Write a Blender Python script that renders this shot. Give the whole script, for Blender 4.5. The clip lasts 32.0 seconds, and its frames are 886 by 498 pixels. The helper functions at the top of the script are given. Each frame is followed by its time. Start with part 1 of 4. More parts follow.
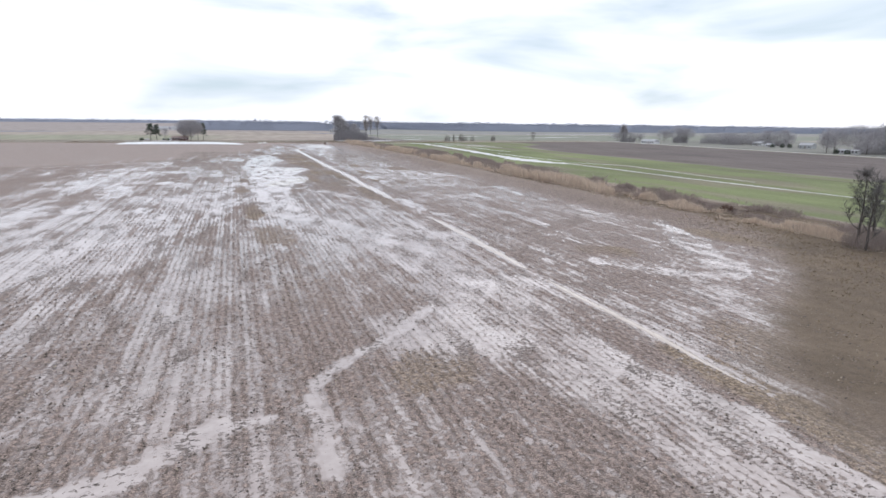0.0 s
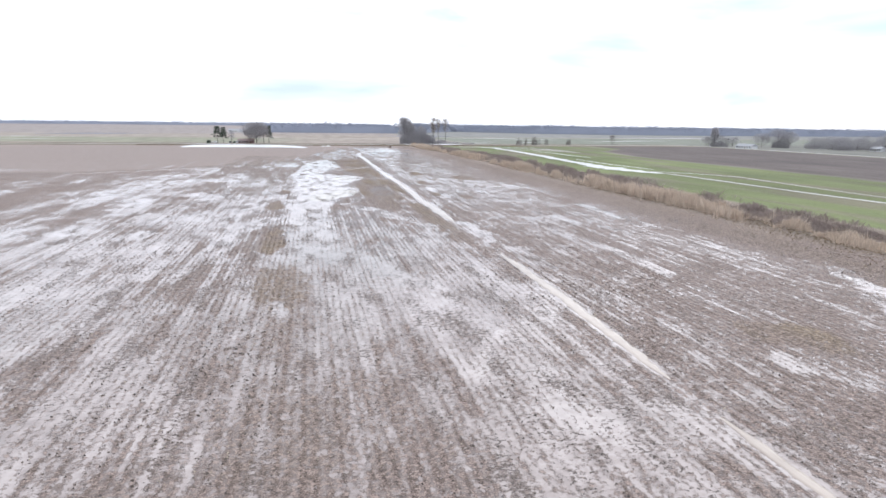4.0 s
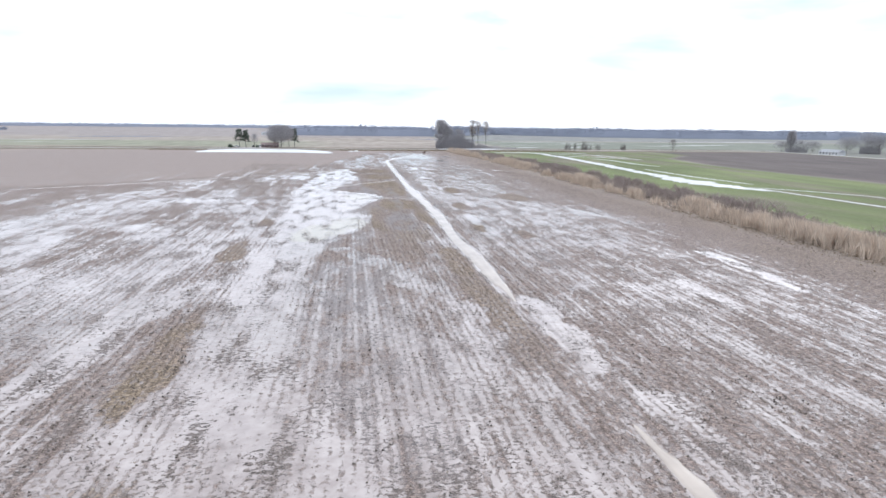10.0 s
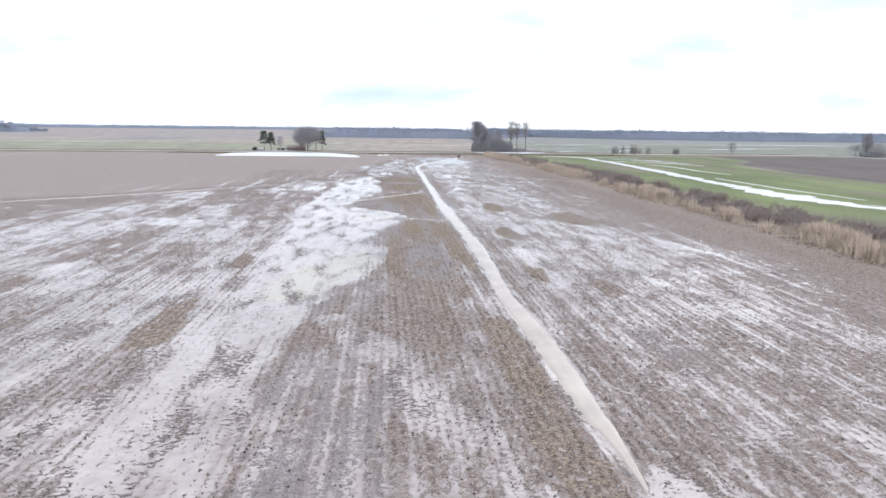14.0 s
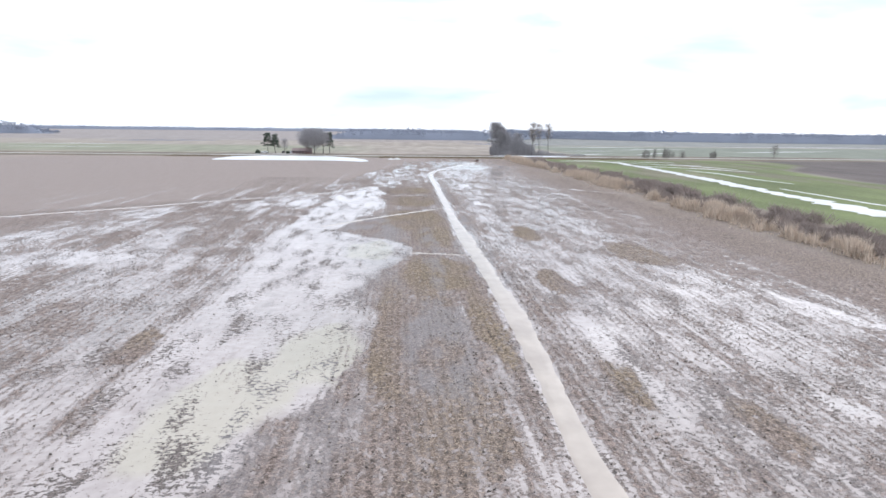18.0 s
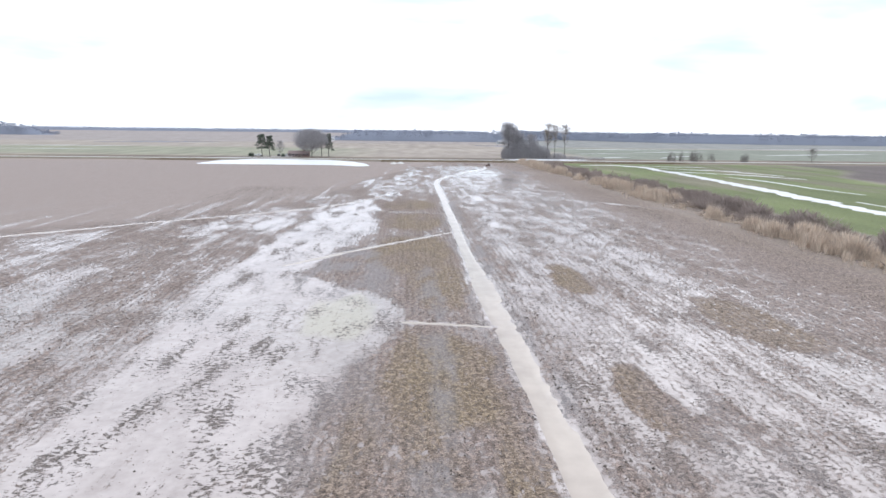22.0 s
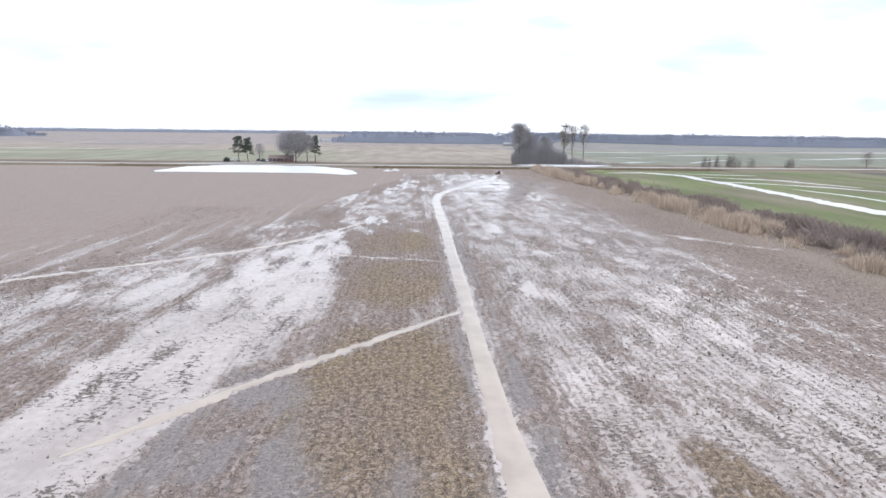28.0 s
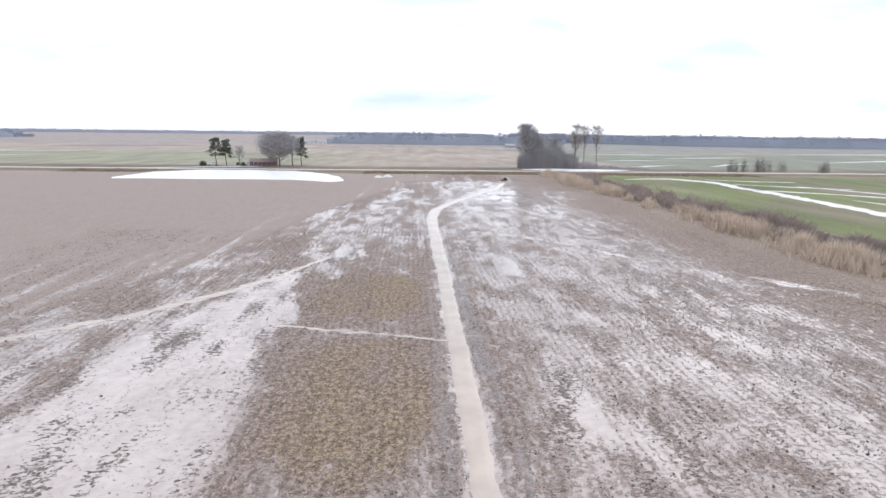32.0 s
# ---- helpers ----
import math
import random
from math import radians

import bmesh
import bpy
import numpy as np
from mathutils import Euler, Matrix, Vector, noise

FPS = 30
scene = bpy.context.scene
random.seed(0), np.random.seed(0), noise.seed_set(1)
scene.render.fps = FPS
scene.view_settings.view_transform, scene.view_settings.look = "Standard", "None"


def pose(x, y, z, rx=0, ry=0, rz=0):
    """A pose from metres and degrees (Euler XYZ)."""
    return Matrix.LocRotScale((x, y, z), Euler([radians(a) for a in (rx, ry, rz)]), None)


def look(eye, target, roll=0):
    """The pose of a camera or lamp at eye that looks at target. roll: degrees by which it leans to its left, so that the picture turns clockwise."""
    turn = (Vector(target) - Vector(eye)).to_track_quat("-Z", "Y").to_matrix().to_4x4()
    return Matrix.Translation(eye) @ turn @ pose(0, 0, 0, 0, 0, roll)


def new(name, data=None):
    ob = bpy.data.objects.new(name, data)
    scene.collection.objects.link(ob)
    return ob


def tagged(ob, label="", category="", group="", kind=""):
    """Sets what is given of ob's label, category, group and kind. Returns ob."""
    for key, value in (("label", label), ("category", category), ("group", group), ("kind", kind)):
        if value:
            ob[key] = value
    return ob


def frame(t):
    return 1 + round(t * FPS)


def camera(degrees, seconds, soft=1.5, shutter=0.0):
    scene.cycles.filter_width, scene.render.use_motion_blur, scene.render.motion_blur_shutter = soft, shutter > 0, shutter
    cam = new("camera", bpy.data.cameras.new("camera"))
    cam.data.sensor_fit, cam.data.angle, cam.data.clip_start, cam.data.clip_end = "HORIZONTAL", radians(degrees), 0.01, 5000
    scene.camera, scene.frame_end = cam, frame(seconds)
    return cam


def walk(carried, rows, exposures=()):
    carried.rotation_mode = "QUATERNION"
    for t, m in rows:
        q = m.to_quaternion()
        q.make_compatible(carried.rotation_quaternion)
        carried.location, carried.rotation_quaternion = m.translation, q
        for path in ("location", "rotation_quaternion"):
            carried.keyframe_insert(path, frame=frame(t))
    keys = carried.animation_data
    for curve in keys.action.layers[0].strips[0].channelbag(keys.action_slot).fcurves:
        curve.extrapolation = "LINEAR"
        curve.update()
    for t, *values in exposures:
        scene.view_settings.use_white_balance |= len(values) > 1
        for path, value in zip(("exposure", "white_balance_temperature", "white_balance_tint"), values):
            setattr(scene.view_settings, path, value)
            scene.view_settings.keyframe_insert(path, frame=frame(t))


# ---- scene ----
cam = camera(75.0, 32.0, 1.5)
PATH = [
    (0.0, -13.37, -45.76, 19.59, -19.65, -12.43, 0.70),
    (1.0, -10.68, -38.22, 19.59, -18.99, -12.39, 0.70),
    (2.0, -8.18, -30.48, 19.59, -16.27, -12.35, 0.70),
    (3.0, -5.88, -22.58, 19.59, -13.74, -12.31, 0.70),
    (3.5, -4.79, -18.57, 19.59, -13.31, -12.29, 0.70),
    (5.5, -0.88, -2.24, 19.59, -11.05, -12.22, 0.70),
    (6.0, 0.00, 1.90, 19.59, -10.62, -12.20, 0.70),
    (7.0, 1.65, 10.26, 19.59, -10.13, -12.16, 0.70),
    (8.0, 3.15, 18.68, 19.59, -9.65, -12.13, 0.70),
    (9.0, 4.53, 27.15, 19.59, -9.46, -12.09, 0.70),
    (10.0, 5.78, 35.65, 19.59, -9.12, -12.06, 0.70),
    (11.0, 6.93, 44.18, 19.59, -9.06, -12.02, 0.70),
    (11.5, 7.46, 48.45, 19.59, -8.97, -12.01, 0.70),
    (12.0, 7.97, 52.72, 19.59, -8.19, -11.99, 0.70),
    (12.5, 8.45, 56.99, 19.59, -7.37, -11.98, 0.70),
    (13.0, 8.92, 61.26, 19.59, -6.83, -11.96, 0.70),
    (13.5, 9.36, 65.52, 19.59, -6.41, -11.95, 0.70),
    (14.0, 9.79, 69.79, 19.59, -5.75, -11.93, 0.70),
    (14.5, 10.19, 74.05, 19.59, -5.34, -11.91, 0.70),
    (16.5, 11.66, 91.03, 19.59, -4.48, -11.86, 0.70),
    (17.0, 11.99, 95.26, 19.59, -4.44, -11.84, 0.70),
    (18.0, 12.62, 103.69, 19.59, -4.23, -11.81, 0.70),
    (19.0, 13.21, 112.09, 19.59, -4.01, -11.79, 0.70),
    (20.0, 13.77, 120.46, 19.59, -3.75, -11.76, 0.70),
    (21.0, 14.31, 128.79, 19.59, -3.55, -11.73, 0.70),
    (22.0, 14.83, 137.09, 19.59, -3.48, -11.71, 0.70),
    (23.0, 15.34, 145.37, 19.59, -3.56, -11.69, 0.70),
    (24.0, 15.84, 153.62, 19.59, -3.42, -11.66, 0.70),
    (24.5, 16.09, 157.74, 19.59, -3.41, -11.65, 0.70),
    (26.5, 17.11, 174.21, 19.59, -3.33, -11.61, 0.70),
    (27.0, 17.37, 178.33, 19.59, -3.26, -11.60, 0.70),
    (28.0, 17.90, 186.58, 19.59, -3.25, -11.58, 0.70),
    (29.0, 18.44, 194.85, 19.59, -3.28, -11.56, 0.70),
    (30.0, 19.00, 203.17, 19.59, -3.31, -11.54, 0.70),
    (31.0, 19.58, 211.54, 19.59, -3.33, -11.52, 0.70),
    (32.0, 20.17, 219.98, 19.59, -3.27, -11.50, 0.70),
]
walk(cam, [(t, pose(x, y, z, 0, 0, yaw) @ pose(0, 0, 0, 90 + pitch) @ pose(0, 0, 0, 0, 0, roll))
           for t, x, y, z, yaw, pitch, roll in PATH],
     [(0.0, 0.16, 6250, 12), (1.0, 0.17, 6250, 12), (2.0, 0.30, 6250, 12), (3.0, 0.42, 6250, 12), (6.0, 0.44, 6050, 10), (21.0, 0.43, 6100, 10), (28.0, 0.41, 6200, 11), (32.0, 0.42, 6300, 12)])

# ---- world and sun: bright overcast, thin spots of blue grey ----
world = bpy.data.worlds.new("world")
scene.world = world
world.use_nodes = True
wn, wl = world.node_tree.nodes, world.node_tree.links
wn.clear()


def wnode(kind, **inputs):
    n = wn.new(kind)
    for k, v in inputs.items():
        n.inputs[k.replace("_", " ")].default_value = v
    return n


w_out = wnode("ShaderNodeOutputWorld")
sky = wnode("ShaderNodeTexSky")
sky.sky_type, sky.sun_disc = "NISHITA", False
sky.sun_elevation, sky.sun_rotation = radians(38), radians(60)
sky_bg = wnode("ShaderNodeBackground", Strength=0.12)
wl.new(sky.outputs[0], sky_bg.inputs[0])
cloud_bg = wnode("ShaderNodeBackground", Strength=1.0)
w_co = wnode("ShaderNodeTexCoord")
w_map = wnode("ShaderNodeMapping")
w_map.inputs["Scale"].default_value = (1.6, 1.6, 7.0)
wl.new(w_co.outputs["Generated"], w_map.inputs[0])
w_n = wnode("ShaderNodeTexNoise", Scale=1.7, Detail=5.0, Roughness=0.45, Distortion=0.3)
wl.new(w_map.outputs[0], w_n.inputs["Vector"])
w_r = wnode("ShaderNodeValToRGB")
w_r.color_ramp.elements[0].position, w_r.color_ramp.elements[0].color = 0.325, (0.60, 0.70, 0.76, 1)
w_r.color_ramp.elements[1].position, w_r.color_ramp.elements[1].color = 0.475, (0.99, 1.02, 1.09, 1)
wl.new(w_n.outputs["Fac"], w_r.inputs[0])
wl.new(w_r.outputs[0], cloud_bg.inputs[0])
w_mix = wnode("ShaderNodeMixShader", Fac=0.93)
wl.new(sky_bg.outputs[0], w_mix.inputs[1])
wl.new(cloud_bg.outputs[0], w_mix.inputs[2])
wl.new(w_mix.outputs[0], w_out.inputs[0])

sun = new("sun", bpy.data.lights.new("sun", "SUN"))
sun.data.energy, sun.data.angle, sun.data.color = 0.7, radians(75), (1.0, 0.97, 0.93)
sun.matrix_world = look((60, 40, 60), (0, 0, 0))


# ---- materials ----
class Nodes:
    """A small writer of node trees."""

    def __init__(self, name):
        self.mat = bpy.data.materials.new(name)
        self.mat.use_nodes = True
        self.t = self.mat.node_tree
        self.b = self.t.nodes["Principled BSDF"]
        self.out = self.t.nodes["Material Output"]

    def n(self, kind, **inputs):
        node = self.t.nodes.new(kind)
        for k, v in inputs.items():
            self.set(node.inputs[k.replace("_", " ")], v)
        return node

    def set(self, socket, v):
        if isinstance(v, bpy.types.NodeSocket):
            self.t.links.new(v, socket)
        elif isinstance(v, tuple) and len(v) == 3 and socket.type == "RGBA":
            socket.default_value = (*v, 1)
        else:
            socket.default_value = v

    def coords(self, scale=(1, 1, 1)):
        c = self.n("ShaderNodeTexCoord")
        m = self.n("ShaderNodeMapping", Vector=c.outputs["Object"])
        m.inputs["Scale"].default_value = scale
        return m.outputs[0]

    def noise(self, vec, scale, detail=4.0, rough=0.55, distort=0.0):
        return self.n("ShaderNodeTexNoise", Vector=vec, Scale=scale, Detail=detail, Roughness=rough, Distortion=distort).outputs["Fac"]

    def attr(self, name, out="Fac"):
        a = self.n("ShaderNodeAttribute")
        a.attribute_name = name
        return a.outputs[out]

    def math(self, op, a, b=0.0, c=0.0):
        m = self.n("ShaderNodeMath")
        m.operation = op
        for s, v in zip(m.inputs, (a, b, c)):
            self.set(s, v)
        return m.outputs[0]

    def step(self, v, lo, hi):
        m = self.n("ShaderNodeMapRange")
        m.interpolation_type = "SMOOTHSTEP"
        for k, x in (("Value", v), ("From Min", lo), ("From Max", hi)):
            self.set(m.inputs[k], x)
        return m.outputs[0]

    def ramp(self, v, *stops):
        r = self.n("ShaderNodeValToRGB", Fac=v)
        e = r.color_ramp.elements
        while len(e) < len(stops):
            e.new(0.5)
        for s, (p, c) in zip(e, stops):
            s.position, s.color = p, (*c, 1)
        return r.outputs[0]

    def mix(self, f, a, b):
        m = self.n("ShaderNodeMix")
        m.data_type = "RGBA"
        self.set(m.inputs[0], f)
        self.set(m.inputs[6], a)
        self.set(m.inputs[7], b)
        return m.outputs[2]

    def bump(self, h, strength, distance):
        return self.n("ShaderNodeBump", Height=h, Strength=strength, Distance=distance).outputs[0]

    def put(self, **inputs):
        for k, v in inputs.items():
            self.set(self.b.inputs[k.replace("_", " ")], v)
        return self.mat


def plain(name, lo, hi, scale=3.0, rough=0.85, bump=0.3, dist=0.02, stretch=(1, 1, 1), metal=0.0, per_object=0.0):
    """Two-scale mottled surface between two colours."""
    m = Nodes(name)
    v = m.coords(stretch)
    a, b = m.noise(v, scale, 6.0), m.noise(v, scale * 0.17, 3.0)
    f = m.math("ADD", m.math("MULTIPLY", a, 0.6), m.math("MULTIPLY", b, 0.4))
    if per_object:
        r = m.n("ShaderNodeObjectInfo").outputs["Random"]
        f = m.math("ADD", f, m.math("MULTIPLY", m.math("SUBTRACT", r, 0.5), per_object))
    col = m.ramp(f, (0.32, lo), (0.68, hi))
    return m.put(Base_Color=col, Roughness=rough, Metallic=metal, Normal=m.bump(a, bump, dist))


def island(name, lo, hi, rough=0.8, scale=1.0):
    """Colour that varies from piece to piece of a joined mesh."""
    m = Nodes(name)
    r = m.n("ShaderNodeNewGeometry").outputs["Random Per Island"]
    n = m.noise(m.coords(), scale, 4.0)
    f = m.math("ADD", m.math("MULTIPLY", r, 0.7), m.math("MULTIPLY", n, 0.3))
    return m.put(Base_Color=m.ramp(f, (0.1, lo), (0.9, hi)), Roughness=rough)


def make_ground():
    m = Nodes("field_soil")
    wet, dry, cover_on = m.attr("wet"), m.attr("dry"), m.attr("cover_on")
    cover = m.attr("cover", "Color")
    p = m.coords()
    rows = m.coords((1.0, 0.22, 1.0))
    litter = m.noise(p, 2.9, 6.0, 0.64, 0.4)
    clump = m.noise(m.coords((1.0, 0.72, 1.0)), 1.25, 6.0, 0.66, 0.5)
    streak = m.noise(rows, 0.75, 4.0, 0.6)
    patch = m.noise(m.coords((1.0, 0.4, 1.0)), 0.12, 4.0, 0.55)
    drill = m.n("ShaderNodeTexWave", Vector=p, Scale=0.42, Distortion=2.0, Detail=3.0, Detail_Scale=1.6).outputs["Fac"]
    # ragged shores of the shallow sheets
    shore = m.noise(m.coords((1.0, 0.4, 1.0)), 0.75, 5.0, 0.62, 0.3)
    shore = m.step(m.math("ADD", wet, m.math("MULTIPLY", m.math("SUBTRACT", shore, 0.5), 0.8)), 0.30, 0.50)
    wet = m.math("ADD", m.math("MULTIPLY", wet, 0.76), m.math("MULTIPLY", shore, 0.17))
    # standing water fills the low spots between the litter
    level = m.math("ADD", m.math("MULTIPLY", litter, 0.44), m.math("MULTIPLY", m.noise(p, 8.0, 6.0, 0.72), 0.10))
    level = m.math("ADD", level, m.math("MULTIPLY", clump, 0.30))
    level = m.math("ADD", level, m.math("MULTIPLY", streak, 0.13))
    tilth = m.attr("tilth")
    level = m.math("ADD", level, m.math("MULTIPLY", drill, m.math("MULTIPLY_ADD", tilth, 0.03, 0.055)))
    edge = m.math("ADD", m.math("MULTIPLY", wet, 0.32), m.math("MULTIPLY_ADD", tilth, 0.015, 0.352))
    water = m.step(m.math("SUBTRACT", edge, level), -0.007, 0.011)
    # stubble clumps and clods that stand clear of the water
    bunch = m.noise(m.coords((1.0, 0.35, 1.0)), 0.33, 3.0, 0.55)
    tussock = m.noise(m.coords((0.75, 1.05, 1.0)), 2.9, 5.0, 0.7, 0.5)
    tussock = m.math("ADD", tussock, m.math("MULTIPLY", m.math("SUBTRACT", bunch, 0.5), 0.8))
    clod = m.step(tussock, 0.582, 0.602)
    bare = m.math("SUBTRACT", 1.0, clod)
    water = m.math("MULTIPLY", water, bare)
    damp = m.step(m.math("SUBTRACT", edge, level), -0.13, -0.01)
    fine = m.noise(p, 8.0, 6.0, 0.72)
    mud = m.ramp(m.math("ADD", m.math("MULTIPLY", litter, 0.5), m.math("MULTIPLY", fine, 0.5)),
                 (0.41, (0.046, 0.036, 0.032)), (0.49, (0.208, 0.153, 0.128)), (0.57, (0.40, 0.312, 0.268)))
    straw = m.ramp(m.math("ADD", m.math("MULTIPLY", fine, 0.5), m.math("MULTIPLY", litter, 0.5)),
                   (0.41, (0.055, 0.039, 0.025)), (0.49, (0.215, 0.156, 0.098)), (0.575, (0.40, 0.31, 0.205)))
    soil = m.mix(m.math("MULTIPLY", dry, m.step(patch, 0.25, 0.6)), mud, straw)
    # matted stubble lies darker in tufts along the rows
    tuft = m.math("ADD", m.math("MULTIPLY", m.noise(m.coords((1.0, 0.7, 1.0)), 2.1, 5.0, 0.7, 0.6), 0.97), m.math("MULTIPLY", drill, 0.03))
    soil = m.mix(m.math("MULTIPLY", m.step(tuft, 0.50, 0.58), 0.62), soil, m.ramp(fine, (0.38, (0.035, 0.027, 0.022)), (0.62, (0.19, 0.142, 0.115))))
    soil = m.mix(m.math("MULTIPLY", m.step(tuft, 0.46, 0.38), 0.5), soil, m.ramp(fine, (0.38, (0.21, 0.165, 0.138)), (0.62, (0.46, 0.372, 0.318))))
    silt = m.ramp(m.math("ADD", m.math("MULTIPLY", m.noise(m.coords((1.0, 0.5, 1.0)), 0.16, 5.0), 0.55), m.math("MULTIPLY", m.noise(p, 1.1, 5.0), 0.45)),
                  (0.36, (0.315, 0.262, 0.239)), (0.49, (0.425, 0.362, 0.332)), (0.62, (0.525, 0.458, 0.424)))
    mire = m.attr("mire")
    pools = m.noise(m.coords((1.0, 0.6, 1.0)), 1.55, 5.0, 0.62, 0.3)
    pool = m.step(m.math("SUBTRACT", m.math("ADD", m.math("MULTIPLY", wet, 0.32), 0.362), pools), -0.01, 0.014)
    pool = m.math("MULTIPLY", m.math("MULTIPLY", pool, bare), m.math("SUBTRACT", 1.0, m.step(litter, 0.53, 0.56)))
    ooze = m.ramp(m.noise(p, 1.6, 5.0), (0.35, (0.21, 0.172, 0.154)), (0.65, (0.345, 0.29, 0.262)))
    crust = m.attr("crust")
    silted = m.ramp(m.noise(m.coords((1.0, 0.15, 1.0)), 0.9, 5.0), (0.30, (0.32, 0.262, 0.234)), (0.70, (0.385, 0.321, 0.288)))
    soil = m.mix(m.math("MULTIPLY", m.math("MULTIPLY", damp, 0.5), bare), soil, ooze)
    soil = m.mix(m.math("MULTIPLY", clod, m.math("MULTIPLY", wet, 0.9)), soil, m.ramp(fine, (0.40, (0.055, 0.046, 0.041)), (0.6, (0.225, 0.188, 0.165))))
    soil = m.mix(m.math("MULTIPLY", crust, 0.6), soil, silted)
    slime = m.ramp(m.noise(p, 4.5, 5.0, 0.65), (0.36, (0.175, 0.158, 0.155)), (0.62, (0.345, 0.318, 0.315)))
    soil = m.mix(m.math("MULTIPLY", m.math("MULTIPLY", mire, 0.75), m.step(bunch, 0.36, 0.56)), soil, slime)
    soil = m.mix(m.math("MULTIPLY", pool, 0.85), soil, m.ramp(m.noise(p, 0.5, 4.0), (0.35, (0.32, 0.268, 0.245)), (0.65, (0.44, 0.373, 0.342))))
    # Silt colour: muddier in shallows, paler where deep to stand for reflected sky.
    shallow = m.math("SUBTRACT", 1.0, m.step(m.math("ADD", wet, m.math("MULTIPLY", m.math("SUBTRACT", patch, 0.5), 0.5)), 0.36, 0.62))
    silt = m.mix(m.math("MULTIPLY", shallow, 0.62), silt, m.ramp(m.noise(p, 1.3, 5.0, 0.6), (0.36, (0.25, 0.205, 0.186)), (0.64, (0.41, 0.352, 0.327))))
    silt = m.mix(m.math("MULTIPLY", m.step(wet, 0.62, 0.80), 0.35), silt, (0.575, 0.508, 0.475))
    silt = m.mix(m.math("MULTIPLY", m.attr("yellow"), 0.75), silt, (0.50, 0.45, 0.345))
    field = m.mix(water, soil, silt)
    grain = m.ramp(m.math("ADD", m.math("ADD", m.math("MULTIPLY", m.noise(p, 0.9, 6.0, 0.65), 0.3), m.math("MULTIPLY", fine, 0.3)), m.math("MULTIPLY", m.noise(rows, 0.08, 4.0), 0.4)),
                   (0.36, (0.6, 0.6, 0.6)), (0.64, (1.3, 1.3, 1.3)))
    mul = m.n("ShaderNodeMix")
    mul.data_type, mul.blend_type = "RGBA", "MULTIPLY"
    m.set(mul.inputs[0], 1.0)
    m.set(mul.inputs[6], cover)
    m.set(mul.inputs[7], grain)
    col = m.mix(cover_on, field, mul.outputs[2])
    wf = m.math("MULTIPLY", water, m.math("SUBTRACT", 1.0, cover_on))
    damp = m.math("MAXIMUM", damp, m.math("MULTIPLY", pool, 2.6))
    df = m.math("MULTIPLY", damp, m.math("SUBTRACT", 1.0, cover_on))
    rough = m.math("SUBTRACT", 0.92, m.math("ADD", m.math("MULTIPLY", wf, 0.77), m.math("MULTIPLY", df, 0.27)))
    h = m.math("MULTIPLY", m.math("ADD", litter, fine), m.math("SUBTRACT", 1.0, m.math("MAXIMUM", wf, m.math("MULTIPLY", pool, 0.9))))
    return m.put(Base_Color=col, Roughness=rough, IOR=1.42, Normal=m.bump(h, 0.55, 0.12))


def make_water(name, lo, hi, rough=0.1):
    m = Nodes(name)
    v = m.coords()
    col = m.ramp(m.noise(v, 0.25, 5.0), (0.35, lo), (0.65, hi))
    rip = m.noise(v, 2.2, 3.0)
    return m.put(Base_Color=col, Roughness=rough, IOR=1.33, Normal=m.bump(rip, 0.12, 0.02))


M_GROUND = make_ground()
M_STREAM = make_water("silty_water", (0.455, 0.385, 0.33), (0.55, 0.47, 0.40), 0.14)
M_POND = make_water("pond_water", (0.46, 0.45, 0.43), (0.54, 0.53, 0.51), 0.28)
# Flood water's white sky reflection is painted as its base colour.
M_SKY_FLOOD = make_water("sky_white_flood_water", (0.70, 0.70, 0.70), (0.80, 0.80, 0.80), 0.4)
M_ROAD = plain("road_chippings", (0.42, 0.405, 0.39), (0.56, 0.54, 0.52), 1.4, 0.9)
M_VERGE = plain("verge_grass", (0.13, 0.115, 0.075), (0.27, 0.235, 0.16), 1.2, 0.95)
M_REED = island("dry_reed", (0.44, 0.345, 0.27), (0.80, 0.68, 0.55))
M_BRUSH = island("bare_brush", (0.25, 0.20, 0.175), (0.44, 0.365, 0.325))
M_BARK = plain("bark", (0.06, 0.05, 0.045), (0.17, 0.145, 0.13), 4.0, 0.95)
# Twigs paled in colour to stand for haze on the far trees.
M_TWIG = island("bare_twigs", (0.33, 0.315, 0.325), (0.50, 0.48, 0.49))
M_DARK_TWIG = island("dark_twigs", (0.085, 0.08, 0.075), (0.17, 0.16, 0.15))
M_SCRUB = island("scrub_twigs", (0.13, 0.115, 0.105), (0.25, 0.225, 0.205))
M_PALE_TWIG = island("pale_twigs", (0.30, 0.265, 0.235), (0.46, 0.41, 0.365))
# Needles lightened in colour to stand for haze over distant trees.
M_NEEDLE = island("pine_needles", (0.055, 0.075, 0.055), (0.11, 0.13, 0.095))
# Distance haze over the woods is put into this pale blue-grey.
M_HAZY_WOODS = island("hazy_winter_woods", (0.25, 0.27, 0.325), (0.285, 0.305, 0.365), 1.0)
# Brick greyed in colour to stand for haze on the far house.
M_BRICK = plain("red_brick", (0.15, 0.085, 0.078), (0.25, 0.145, 0.132), 3.0, 0.9)
M_WALLW = plain("white_siding", (0.56, 0.56, 0.57), (0.72, 0.72, 0.72), 1.0, 0.6)
M_ROOF = plain("roof_shingle", (0.23, 0.165, 0.155), (0.36, 0.275, 0.26), 2.0, 0.9)
M_ROOFG = plain("grey_roof", (0.30, 0.30, 0.31), (0.44, 0.44, 0.45), 2.0, 0.7)
M_GLASS = plain("window_glass", (0.02, 0.025, 0.03), (0.05, 0.055, 0.06), 1.0, 0.08, 0.0)
